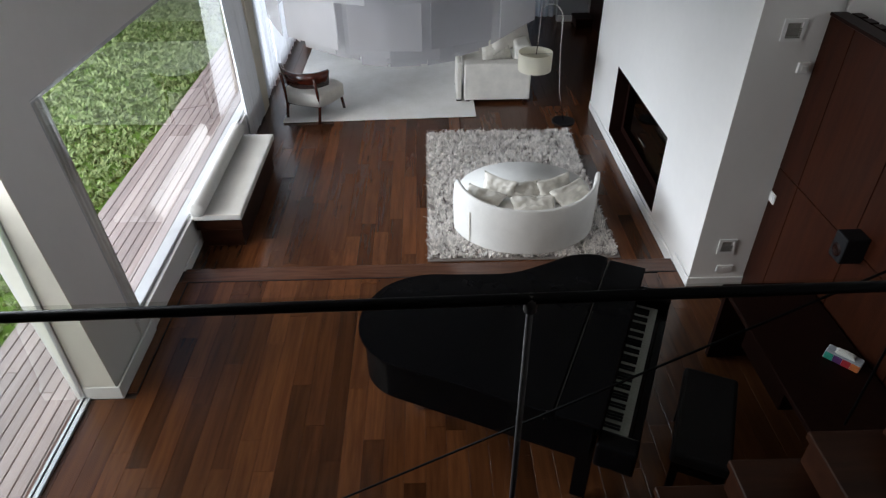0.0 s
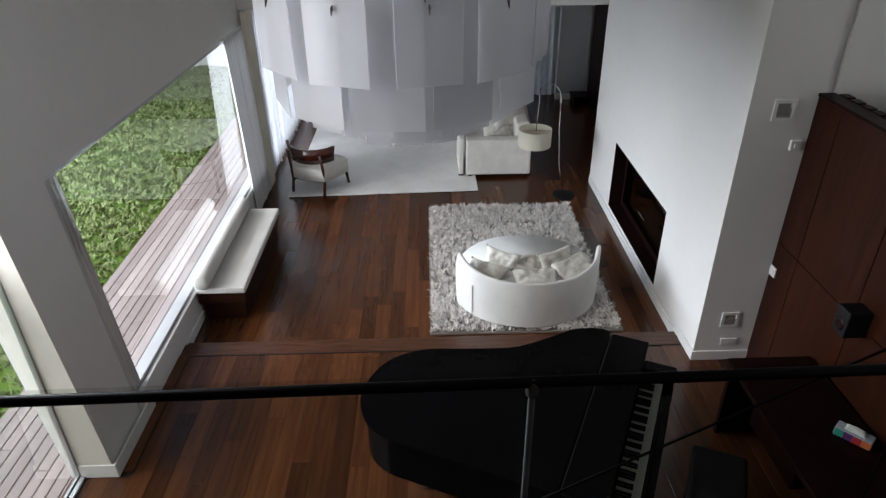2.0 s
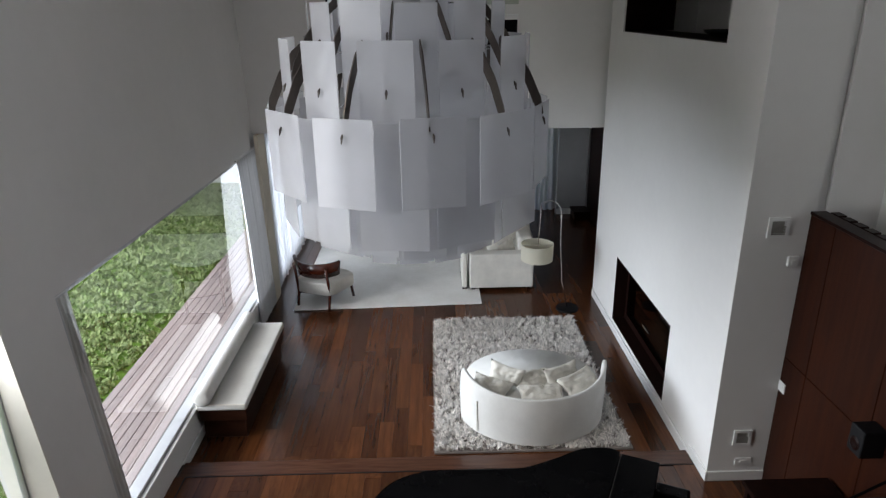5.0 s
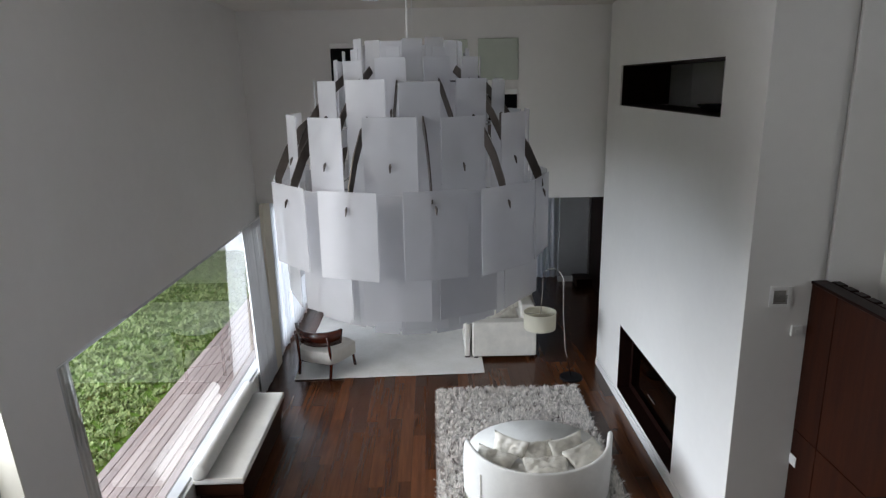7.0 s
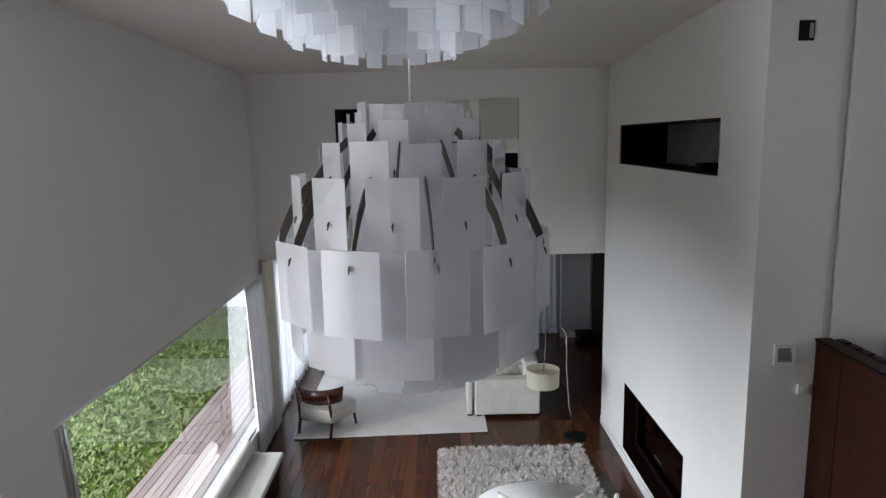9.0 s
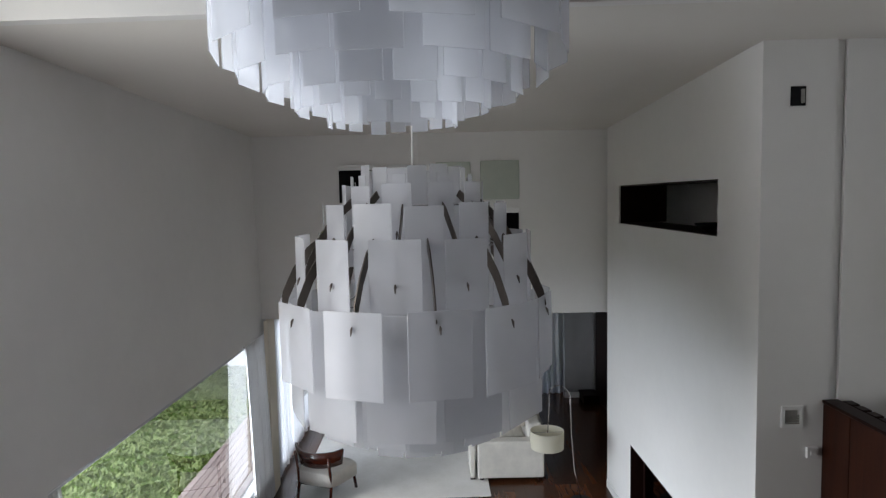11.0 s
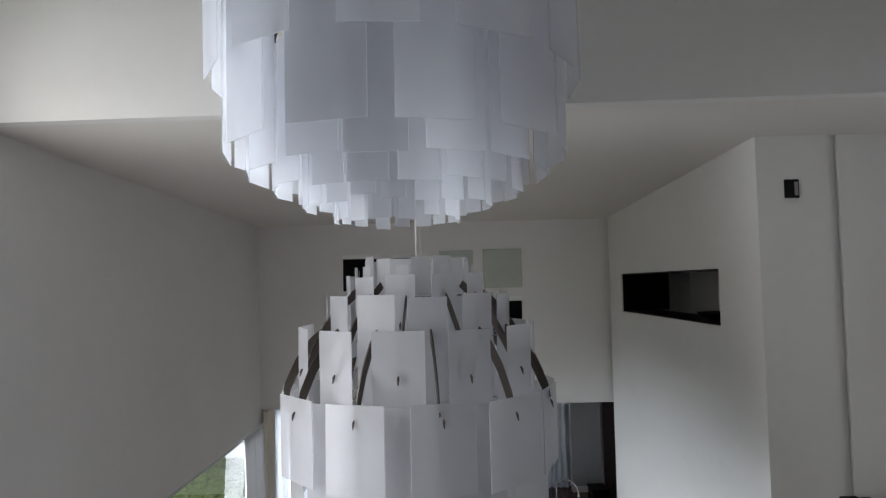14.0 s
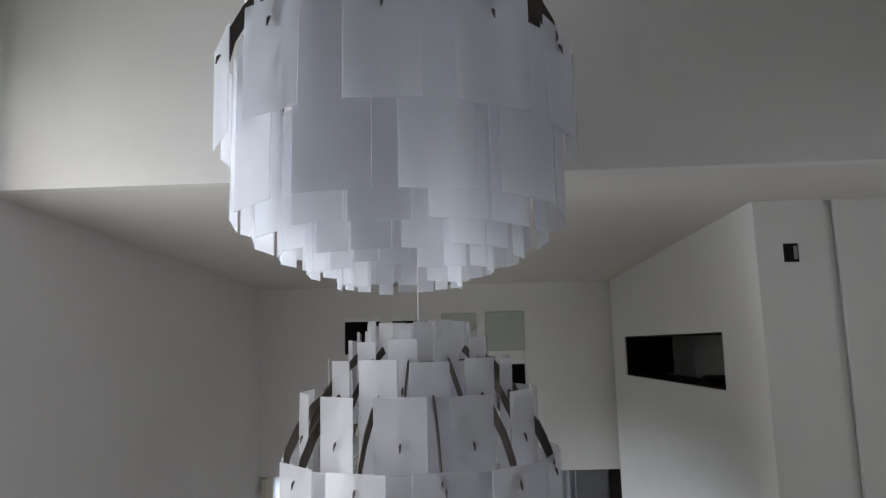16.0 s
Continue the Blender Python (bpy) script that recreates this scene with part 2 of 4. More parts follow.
def wall_with_holes(axis, at0, at1, u0, u1, z0, z1, holes):
    """A wall between two planes of one axis, from u0 to u1 along the other, with holes (ua, ub, za, zb) right through."""
    us = sorted({u0, u1, *(h[0] for h in holes), *(h[1] for h in holes)})
    zs = sorted({z0, z1, *(h[2] for h in holes), *(h[3] for h in holes)})
    bm = bmesh.new()
    solid = {}
    for i in range(len(us) - 1):
        for j in range(len(zs) - 1):
            cu, cz = (us[i] + us[i + 1]) / 2, (zs[j] + zs[j + 1]) / 2
            solid[i, j] = not any(a < cu < b and c < cz < d for a, b, c, d in holes)

    def vert(a, u, z):
        return bm.verts.new((a, u, z) if axis == "x" else (u, a, z))

    for (i, j), s in solid.items():
        if not s:
            continue
        a, b, c, d = us[i], us[i + 1], zs[j], zs[j + 1]
        for at in (at0, at1):
            bm.faces.new([vert(at, *q) for q in ((a, c), (b, c), (b, d), (a, d))])
        for di, dj, e in ((-1, 0, ((a, c), (a, d))), (1, 0, ((b, c), (b, d))), (0, -1, ((a, c), (b, c))), (0, 1, ((a, d), (b, d)))):
            if not solid.get((i + di, j + dj), False):
                bm.faces.new([vert(at0, *e[0]), vert(at0, *e[1]), vert(at1, *e[1]), vert(at1, *e[0])])
    bmesh.ops.remove_doubles(bm, verts=bm.verts, dist=0.0005)
    bmesh.ops.recalc_face_normals(bm, faces=bm.faces)
    return bm

# ---- the large structure ----
XL, XR, XC, YC, YB, ZP = -2.41, 2.41, 2.955, 5.05, 9.4, 0.10
HEAD = 2.31


def structure(name, bm, material, label, smooth=False):
    return tagged(part(name, bm, material, None, "", smooth), label, name.split("_")[0], "", "structure")


def lean(ob):
    """Tilts a part of the window wall outwards with its height, most at its near end."""
    for o in [ob, *ob.children]:
        if o.data is None:
            continue
        if o.name.startswith("pane"):
            o.location.x -= 0.06
            continue
        base = o.location + (ob.location if o is not ob else Vector())
        for v in o.data.vertices:
            w = v.co + base
            share = max(0.0, min(1.0, (9.4 - w.y) / 5.55))
            v.co.x -= (0.025 + 0.05 * share) * max(0.0, w.z - 0.1)
    return ob


ground = structure("ground", box(-400, -400, -0.6, 400, 400, -0.10), GRASSB, "wide green lawn beside the wooden deck")
lean(structure("wall_west", wall_with_holes("x", -2.56, XL, 3.86, 9.62, -0.09, 5.35, [(4.42, 9.25, -0.05, HEAD)]), WALL, "tall white plaster wall over the long window"))
lean(structure("wall_pier_core", box(-2.75, 3.8615, -0.09, -2.562, 4.40, 5.2), WALL, "white outer core of the window pier"))
structure("wall_low", box(-2.535, 4.42, -0.09, XL, 9.25, 0.362), WALL, "low white wall under the long window")
# its paler cream holds the low daylight that no lamp casts here
lean(structure("wall_pier_face", box(-2.72, 3.848, ZP + 0.13, XL - 0.001, 3.8605, 5.3), CREAM_LIT, "cream painted end of the window pier"))
structure("wall_west_gallery", wall_with_holes("x", -2.95, -2.735, -3, 3.86, -0.09, 7.25, [(2.4, 3.86, -0.09, 6.1)]), WALL, "white wall framing the tall side glazing")
structure("wall_west_top", box(-3.2, 3.86, 5.35, -2.96, 4.6, 7.25), WALL, "white wall above the bulkhead")
structure("wall_west_lounge", wall_with_holes("x", -2.66, -2.55, 9.62, 14.1, -0.09, 2.7, [(9.9, 13.4, 0.12, 2.4)]), WALL, "white lounge wall behind sheer curtains")
structure("wall_pier", box(-2.412, 9.24, 0.0, -2.36, 9.62, 2.52), CREAM, "narrow cream painted pier at the lounge opening")
structure("wall_header", box(-3.1, YB, 2.52, 4.0, YB + 0.2, 5.3), WALL, "white upper wall over the wide lounge opening")
structure("wall_chimney", wall_with_holes("x", XR, XC, YC, 9.32, -0.09, 5.35, [(6.23, 8.22, 0.15, 1.04), (5.78, 8.75, 3.81, 4.30)]), WALL, "white chimney wall with fireplace and upper opening")
structure("wall_lounge_north", wall_with_holes("y", 13.9, 14.1, -2.85, 4.0, -0.09, 2.7, [(1.2, 2.5, 0.1, 2.4)]), WALL, "white end wall of the lounge")
# grey stands for the shade on this wall end
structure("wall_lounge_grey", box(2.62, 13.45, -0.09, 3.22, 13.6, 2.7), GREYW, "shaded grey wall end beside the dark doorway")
structure("wall_lounge_east", box(4.0, 9.1, -0.09, 4.2, 14.1, 2.8), WALL, "white lounge side wall")
structure("wall_hall", box(3.45, -3, -0.09, 3.6, 9.1, 7.25), WALL, "white wall behind the staircase")
structure("wall_south", box(-2.75, -3.2, -0.09, 4.2, -3, 7.25), WALL, "plain white wall behind the gallery")
structure("wall_hall_end", box(XC, 9.10, -0.09, 4.0, 9.3, 5.35), WALL, "white wall closing the stair hall")
structure("wall_pilaster", box(2.957, 5.09, 0.1, 3.033, 5.3, 5.32), WALL, "narrow white pilaster beside the stair")
structure("wall_stair", box(3.035, 5.06, 2.3, 3.45, 5.18, 5.35), WALL, "white wall above the dark stair panelling")


def quad_slab(corners, thick):
    bm = bmesh.new()
    low = [bm.verts.new(c) for c in corners]
    top = [bm.verts.new((c[0], c[1], c[2] + thick)) for c in corners]
    bm.faces.new(low[::-1])
    bm.faces.new(top)
    for i in range(4):
        bm.faces.new((low[i], low[(i + 1) % 4], top[(i + 1) % 4], top[i]))
    bmesh.ops.recalc_face_normals(bm, faces=bm.faces)
    return bm


structure("wall_bulkhead", quad_slab([(-3.3, 4.10, 5.226), (4.0, 4.03, 5.325), (4.0, 4.23, 5.325), (-3.3, 4.30, 5.226)], 2.05), WALL, "white vertical bulkhead where the ceiling drops")
structure("ceiling", quad_slab([(-3.3, 4.13, 5.228), (4.0, 4.06, 5.327), (4.0, 9.45, 5.10), (-3.3, 9.45, 5.07)], 0.2), CEIL, "low sloping white ceiling of the living room")
structure("ceiling_high", box(-3.3, -3.2, 7.2, 4.2, 4.5, 7.4), CEIL, "high white ceiling over the gallery")
structure("ceiling_lounge", box(-2.85, YB + 0.2, 2.55, 4.2, 14.1, 2.75), CEIL, "white lounge ceiling")
structure("gallery_floor", box(-2.4, -3, 2.1, 2.9, 1.05, 2.3), WOODX, "dark wooden gallery floor")

# base boards
for nm, b in (("baseboard", (XL, 3.86, ZP, XL + 0.018, 4.62, ZP + 0.13)), ("baseboard", (XL, 5.47, 0, XL + 0.018, 9.24, 0.10)),
              ("baseboard", (XR - 0.018, 5.44, 0, XR, 9.30, 0.11)), ("baseboard", (XR - 0.018, YC - 0.018, ZP, XR, 5.44, ZP + 0.10)),
              ("baseboard", (XR, YC - 0.018, ZP, XC, YC, ZP + 0.10)), ("baseboard", (-2.72, 3.842, ZP, XL + 0.018, 3.86, ZP + 0.13)),
              ("baseboard", (2.62, 13.43, 0, 3.22, 13.45, 0.12))):
    structure(nm, box(*b, bevel=0.004), TRIM, "white painted baseboard")

# floors: a raised level for the piano, one low step down to the living room
floor = structure("floor", box(-2.85, 5.44, -0.08, 4.0, 14.1, -0.012), JOINT, "dark merbau plank floor of the living room")
floor_raised = structure("floor_raised", box(-2.75, -3, -0.085, 4.0, 5.46, ZP - 0.012), JOINT, "raised dark plank floor under the piano")
step_board = structure("trim_step", box(XL + 0.03, 5.275, -0.02, XR - 0.02, 5.475, ZP + 0.003, 0.006, 2), mat("step_nosing", (0.085, 0.034, 0.018), 0.25, second=(0.05, 0.018, 0.009), scale=4, stretch=(0.7, 9, 9), bump=0.05), "dark wooden step nosing board")
structure("trim_border", box(XL + 0.0, 3.9, 0.05, XL + 0.10, 5.272, ZP + 0.002, 0.003), PLANK, "dark border board along the window wall")

structure("trim_inlay", box(XL + 0.10, 5.262, 0.08, XR - 0.02, 5.274, ZP + 0.0035), MATT, "thin black inlay line beside the step")
structure("trim_inlay", box(XL + 0.094, 3.9, 0.08, XL + 0.104, 5.262, ZP + 0.0035), MATT, "thin black inlay line along the window wall")

# ---- window wall ----


def window(name, y0, y1, z0, z1, x, panes, label, bar=0.06, deep=1.0, paint=None):
    w = thing(name, x, (y0 + y1) / 2, z0, label, "window", "", "structure")
    cy, h = (y0 + y1) / 2, z1 - z0
    for nm, b in (("window_sill", (-0.05, y0 - cy, 0, 0.06, y1 - cy, bar)), ("window_head", (-0.05, y0 - cy, h - bar, 0.06, y1 - cy, h)),
                  ("window_jamb", (-0.05, y0 - cy, bar, 0.06, y0 - cy + bar, h - bar)), ("window_jamb", (-0.05, y1 - cy - bar, bar, 0.06, y1 - cy, h - bar))):
        part(nm, box(b[0] * deep, *b[1:3], b[3] * deep, *b[4:], bevel=0.004), paint or TRIM, w)
    step = (y1 - y0 - 2 * bar) / panes
    for i in range(panes):
        a = y0 - cy + bar + i * step
        b = a + step - (0.03 if i < panes - 1 else 0)
        sheet = bmesh.new()
        sheet.faces.new([sheet.verts.new(v) for v in ((0, a, bar), (0, b, bar), (0, b, h - bar), (0, a, h - bar))])
        g = part("pane", sheet, PANE, w)
        g.visible_shadow = False
        if i < panes - 1:
            part("mullion", box(-0.03, a + step - 0.03, bar, 0.03, a + step, h - bar), GREYTRIM, w)
    return w


lean(window("window_1", 4.42, 9.25, 0.36, HEAD, -2.485, 1, "long low window with white frame over the lawn", 0.04, 1.0, FRAMEP))
window("window_2", 2.4, 3.86, 0.10, 6.1, -2.70, 1, "tall sliding glass door with slim grey frame", 0.022, 0.4, GREYTRIM)
window("window_3", 9.9, 13.4, 0.12, 2.4, -2.61, 2, "lounge window behind the white curtains")
structure("trim_sill", box(-2.43, 4.42, 0.358, XL + 0.012, 9.25, 0.374, 0.004), TRIM, "white painted window sill board")
structure("trim_rail", box(-2.70, 2.4, 0.098, -2.645, 3.855, 0.122, 0.004), GREYTRIM, "grey metal sliding door track")


def curtain(x, y0, y1, z0, z1, folds, depth, material, label, seed, along="y"):
    bm = bmesh.new()
    nu, nz = folds * 8, 14
    rows = []
    for j in range(nz + 1):
        f = j / nz
        row = []
        for i in range(nu + 1):
            u = i / nu
            ph = 2 * math.pi * folds * u + 1.2 * noise.noise(Vector((u * 5, seed, f * 0.8)))
            amp = depth * (0.55 + 0.45 * (1 - f)) * (0.8 + 0.4 * noise.noise(Vector((u * 9, seed + 4, 0))))
            off = amp * math.sin(ph) + 0.3 * amp * math.sin(2.3 * ph + seed)
            spread = (u - 0.5) * (1 + 0.06 * (1 - f) ** 2) + 0.5
            p, z = y0 + (y1 - y0) * spread, z0 + (z1 - z0) * f
            row.append(bm.verts.new((x + off, p, z) if along == "y" else (p, x + off, z)))
        rows.append(row)
    for a, b in zip(rows, rows[1:]):
        for i in range(nu):
            bm.faces.new((a[i], a[i + 1], b[i + 1], b[i]))
    c = thing("curtain", 0, 0, 0, label, "curtain", "white curtains")
    part("cloth", bm, material, c, "", True)
    ends = ((x, y0 - 0.05, z1 + 0.01), (x, y1 + 0.05, z1 + 0.01)) if along == "y" else ((y0 - 0.05, x, z1 + 0.01), (y1 + 0.05, x, z1 + 0.01))
    part("curtain_rail", tube(ends, 0.012, 8), TRIM, c)
    return c


lean(curtain(-2.435, 4.43, 4.60, 0.38, HEAD - 0.03, 3, 0.012, FABRIC, "narrow white voile curtain tied beside the window", 9))
lean(curtain(-2.365, 8.44, 9.27, 0.03, 2.34, 10, 0.03, CURTAIN, "white cloth curtain drawn to the window's end", 1))
curtain(-2.44, 9.72, 10.75, 0.02, 2.5, 9, 0.05, VOILE, "long white voile curtain touching the lounge floor", 2)
curtain(-2.44, 10.9, 12.1, 0.02, 2.5, 10, 0.05, VOILE, "long white voile curtain touching the lounge floor", 3)
curtain(-2.44, 12.2, 13.7, 0.02, 2.5, 12, 0.05, VOILE, "long white voile curtain touching the lounge floor", 5)
curtain(13.72, 1.0, 2.55, 0.02, 2.5, 13, 0.05, VOILE, "white voile curtain on the lounge end wall", 7, "x")

# deck and lawn outside
deck = tagged(new("deck"), "weathered wooden deck boards along the window wall", "deck", "", "structure")
unit = link("deck_board", box(-0.047, 0, -0.10, 0.047, 1, -0.02, 0.004), DECKM)
for i in range(12):
    y = 1.0 + random.random()
    while y < 17:
        ln = random.choice((2.4, 3.0, 3.6))
        d = part("deck_board", unit, None, deck)
        d.location, d.scale = (-2.60 - 0.102 * i, y, 0), (1, ln - 0.006, 1)
        y += ln
structure("garden_wall", box(-9.0, 17.0, -0.1, -2.9, 17.3, 0.7, 0.01), CONCRETE, "pale concrete garden wall beyond the lawn")


def blades(count, area, height, width, z, seed, lean=0.6, tuft=0):
    """Many bent blades as one mesh, two faces a blade; tuft: how many stand together and lean alike."""
    rng = np.random.default_rng(seed)
    x0, x1, y0, y1 = area
    p = np.stack([rng.uniform(x0, x1, count), rng.uniform(y0, y1, count)], 1)
    a = rng.uniform(0, 2 * np.pi, count)
    if tuft:
        which = rng.integers(0, count // tuft, count)
        p = np.clip(p[which] + rng.normal(0, width * 0.8, (count, 2)), (x0, y0), (x1, y1))
        a = a[which] + rng.normal(0, 0.35, count)
    h, w, ln = height * rng.uniform(0.5, 1.2, count), width * rng.uniform(0.6, 1.3, count), lean * rng.uniform(0.2, 1, count)
    sd, b = np.stack([np.cos(a), np.sin(a)], 1), a + rng.uniform(1.0, 2.1, count)
    fw = np.stack([np.cos(b), np.sin(b)], 1) * (ln * h)[:, None]
    v = np.zeros((count, 5, 3))
    v[:, 0, :2], v[:, 1, :2] = p - sd * w[:, None] / 2, p + sd * w[:, None] / 2
    v[:, 2, :2], v[:, 3, :2] = p + sd * w[:, None] * 0.4 + fw * 0.5, p - sd * w[:, None] * 0.4 + fw * 0.5
    v[:, 4, :2] = p + fw * 1.4
    v[:, :2, 2], v[:, 2:4, 2], v[:, 4, 2] = z, (z + h * 0.65)[:, None], z + h
    k = np.arange(count)[:, None] * 5
    faces = [tuple(q) for q in (k + np.array([0, 1, 2, 3])).tolist()] + [tuple(q) for q in (k + np.array([3, 2, 4])).tolist()]
    me = bpy.data.meshes.new("blades")
    me.from_pydata(v.reshape(-1, 3).tolist(), [], faces)
    return me


lawn = tagged(new("lawn", blades(110000, (-11.5, -3.85, 3.2, 17.0), 0.065, 0.036, -0.108, 3, 0.9, 4)), "bright green lawn with uneven clumps of grass", "lawn", "", "stuff")
lawn.data.materials.append(GRASS)

# ---- chimney wall ----
fire = thing("fireplace", XR, 7.225, 0.15, "built-in fireplace with dark glass in a brown surround", "fireplace")
part("firebox", wall_with_holes("x", 0.16, 0.40, -0.99, 0.99, 0.004, 0.886, [(-0.86, 0.86, 0.12, 0.77)]), EBONY, fire, "dark brown metal surround")
part("back_panel", box(0.41, -0.99, 0.004, 0.45, 0.99, 0.886), MATT, fire)
part("glass_door", box(0.145, -0.86, 0.12, 0.152, 0.86, 0.77), SMOKED, fire, "smoked glass door")
part("lining", box(0.0, -0.992, 0.001, 0.16, 0.992, 0.012), EBONY, fire)
part("lining", box(0.0, -0.992, 0.878, 0.16, 0.992, 0.889), EBONY, fire)
part("lining", box(0.0, -0.994, 0.012, 0.16, -0.982, 0.878), EBONY, fire)
part("lining", box(0.0, 0.982, 0.012, 0.16, 0.994, 0.878), EBONY, fire)
part("handle", tube([(0.135, -0.05, 0.30), (0.135, 0.18, 0.30)], 0.008, 8), STEEL, fire, "small steel handle")

# what shows through the opening above: a dark cupboard and a grey wall
for b in ((2.43, 5.78, 3.806, 2.92, 8.75, 3.818), (2.43, 8.738, 3.818, 3.03, 8.755, 4.29), (2.43, 5.78, 4.288, 2.92, 8.75, 4.304)):
    structure("trim_opening", box(*b), EBONY, "dark wooden lining of the upper opening")
structure("floor_upper", box(XC, 5.9, 3.25, 3.45, 9.1, 3.35), WOODX, "dark floor of the upper passage")
bowl = thing("bowl", 2.75, 6.55, 3.814, "low dark bowl on the ledge of the upper opening", "bowl")
part("dish", lathe([(0.02, 0), (0.10, 0.0), (0.20, 0.05), (0.22, 0.075), (0.20, 0.07), (0.02, 0.03)], 24), MATT, bowl, "", True)


def vent(z, size, label):
    v = thing("air_vent", 2.675, YC, z, label, "air vent", "air vents")
    s = size / 2
    part("frame", wall_with_holes("y", -0.016, 0.0, -s, s, -s, s, [(-s + 0.026, s - 0.026, -s + 0.024, s - 0.024)]), TRIM, v)
    part("backing", box(-s + 0.024, -0.006, -s + 0.035, s - 0.04, -0.001, s - 0.035), VENT, v)
    for i in range(6):
        z0 = -s + 0.026 + i * (s * 2 - 0.09) / 6
        part("slat", box(-s + 0.026, -0.013, z0, s - 0.026, -0.004, z0 + 0.006), VENT, v)
    return v


vent(2.485, 0.165, "square white air vent with grey slats")
vent(0.55, 0.155, "square white air vent with grey slats")
for x, z, w, h, lab, cat in ((2.715, 0.30, 0.15, 0.075, "white double socket plate on the wall", "socket"), (2.83, 2.205, 0.085, 0.085, "white thermostat box on the wall", "thermostat")):
    s = thing(cat, x, YC, z, lab, cat)
    part("plate", box(-w / 2, -0.028 if cat == "thermostat" else -0.012, -h / 2, w / 2, 0, h / 2, 0.004), TRIM, s)
    part("button", box(-w / 5, -0.034 if cat == "thermostat" else -0.015, -h / 5, w / 5, -0.010, h / 5, 0.002), TRIM, s)
hole = thing("speaker_recess", 2.67, YC, 4.875, "small black square recess high on the wall", "recess")
part("frame", wall_with_holes("y", -0.006, 0.0, -0.055, 0.055, -0.07, 0.07, [(-0.048, 0.048, -0.063, 0.063)]), MATT, hole)
part("cover", box(-0.048, -0.003, -0.063, 0.048, -0.001, 0.063), MATT, hole)
part("clip", box(0.02, -0.012, -0.05, 0.045, -0.003, 0.05), VENT, hole)

# dark panelled stair wall
stairwall = tagged(new("wall_panelled"), "dark stained wood panelling under the staircase", "wall", "", "structure")
part("core", box(2.935, 0.9, ZP, 3.02, YC, 2.585), EBONY, stairwall)
ys = [YC - 0.005, 4.72, 3.95, 3.18, 2.41, 1.64, 0.92]
for a, b in zip(ys, ys[1:]):
    for z0, z1 in ((ZP, 1.35), (1.356, 2.585)):
        part("panel", box(2.912, b + 0.006, z0, 2.935, a, z1, 0.003), WOOD, stairwall)
part("cap", box(2.905, 0.9, 2.585, 3.03, YC, 2.61, 0.004), EBONY, stairwall)
for i in range(24):
    part("block", box(3.03, 4.90 - 0.13 * i, 2.56, 3.10, 5.0 - 0.13 * i, 2.615, 0.004), EBONY, stairwall)
sw = thing("light_switch", 2.912, 4.99, 1.09, "white square light switch on dark panelling", "switch")
part("plate", box(-0.012, -0.045, -0.045, 0, 0.045, 0.045, 0.003), TRIM, sw)
part("rocker", box(-0.017, -0.025, -0.03, -0.011, 0.025, 0.03, 0.002), TRIM, sw)

# stair from the piano floor up to the gallery
stair = tagged(new("staircase"), "dark wooden stair rising along the gallery", "staircase", "", "structure")
for i in range(-5, 6):
    x, z = 1.12 + 0.32 * i, 1.13 + 0.2 * i
    part("tread", box(x - 0.02, 1.08, z - 0.045, x + 0.34, 2.27, z, 0.006), WOODX, stair)
    part("riser", box(x, 1.10, z - 0.2, x + 0.03, 2.25, z - 0.046), WOODX, stair)

part("handrail", tube([(-0.62, 2.3, 0.955), (1.95, 2.3, 2.565)], 0.006, 10), RAILM, stair, "thin dark steel handrail", True)
for x, z in ((-0.6, 0.1), (1.93, 1.53)):
    part("handrail_post", tube([(x, 2.3, z), (x, 2.3, 0.965 + (x + 0.6) * 0.6265)], 0.006, 10), RAILM, stair, "", True)

# gallery railing
bal = thing("balustrade", 0, 1.36, 2.05, "clear glass balustrade panel under the handrail", "balustrade")
sheet = bmesh.new()
sheet.faces.new([sheet.verts.new(v) for v in ((-2.4, 0, 0), (2.88, 0, 0), (2.88, 0, 1.17), (-2.4, 0, 1.10))])
part("pane", sheet, TINTED, bal).visible_shadow = False
part("channel", box(-2.4, -0.31, 0.0, 2.88, 0.02, 0.05, 0.004), RAILM, bal)

rail = tagged(new("railing"), "dark steel gallery handrail on a slim steel post", "railing", "", "structure")
part("handrail", tube([(-2.4, 1.32, 3.155), (2.88, 1.32, 3.235)], 0.0115, 14), RAILM, rail, "", True)
for x in (-1.9, 0.2, 2.3):
    part("post", tube([(x, 1.32, 2.08), (x, 1.32, 3.17)], 0.0072, 10), POSTM, rail, "slim steel post", True)
    part("bracket", tube([(x, 1.05, 2.15), (x, 1.335, 2.15)], 0.012, 10), STEEL, rail, "", True)
    part("cap", tube([(x, 1.32, 3.165), (x, 1.32, 3.195), (x, 1.32, 3.205)], [0.013, 0.014, 0.006], 10), POSTM, rail, "", True)

# ---- chandeliers ----


sheet_shapes = {}


def bent_plate(profile, deep):
    """A thin upright steel plate along a line of (radius, height)."""
    bm = bmesh.new()
    rows = [[bm.verts.new((r, s * 0.004, z)) for s in (-1, 1)] + [bm.verts.new((r - deep * 0.7, s * 0.004, z - deep)) for s in (1, -1)] for r, z in profile]
    for a, b in zip(rows, rows[1:]):
        for k in range(4):
            bm.faces.new((a[k], a[(k + 1) % 4], b[(k + 1) % 4], b[k]))
    bm.faces.new(rows[0][::-1])
    bm.faces.new(rows[-1])
    bmesh.ops.recalc_face_normals(bm, faces=bm.faces)
    return link("arm", bm, DARKBAND)


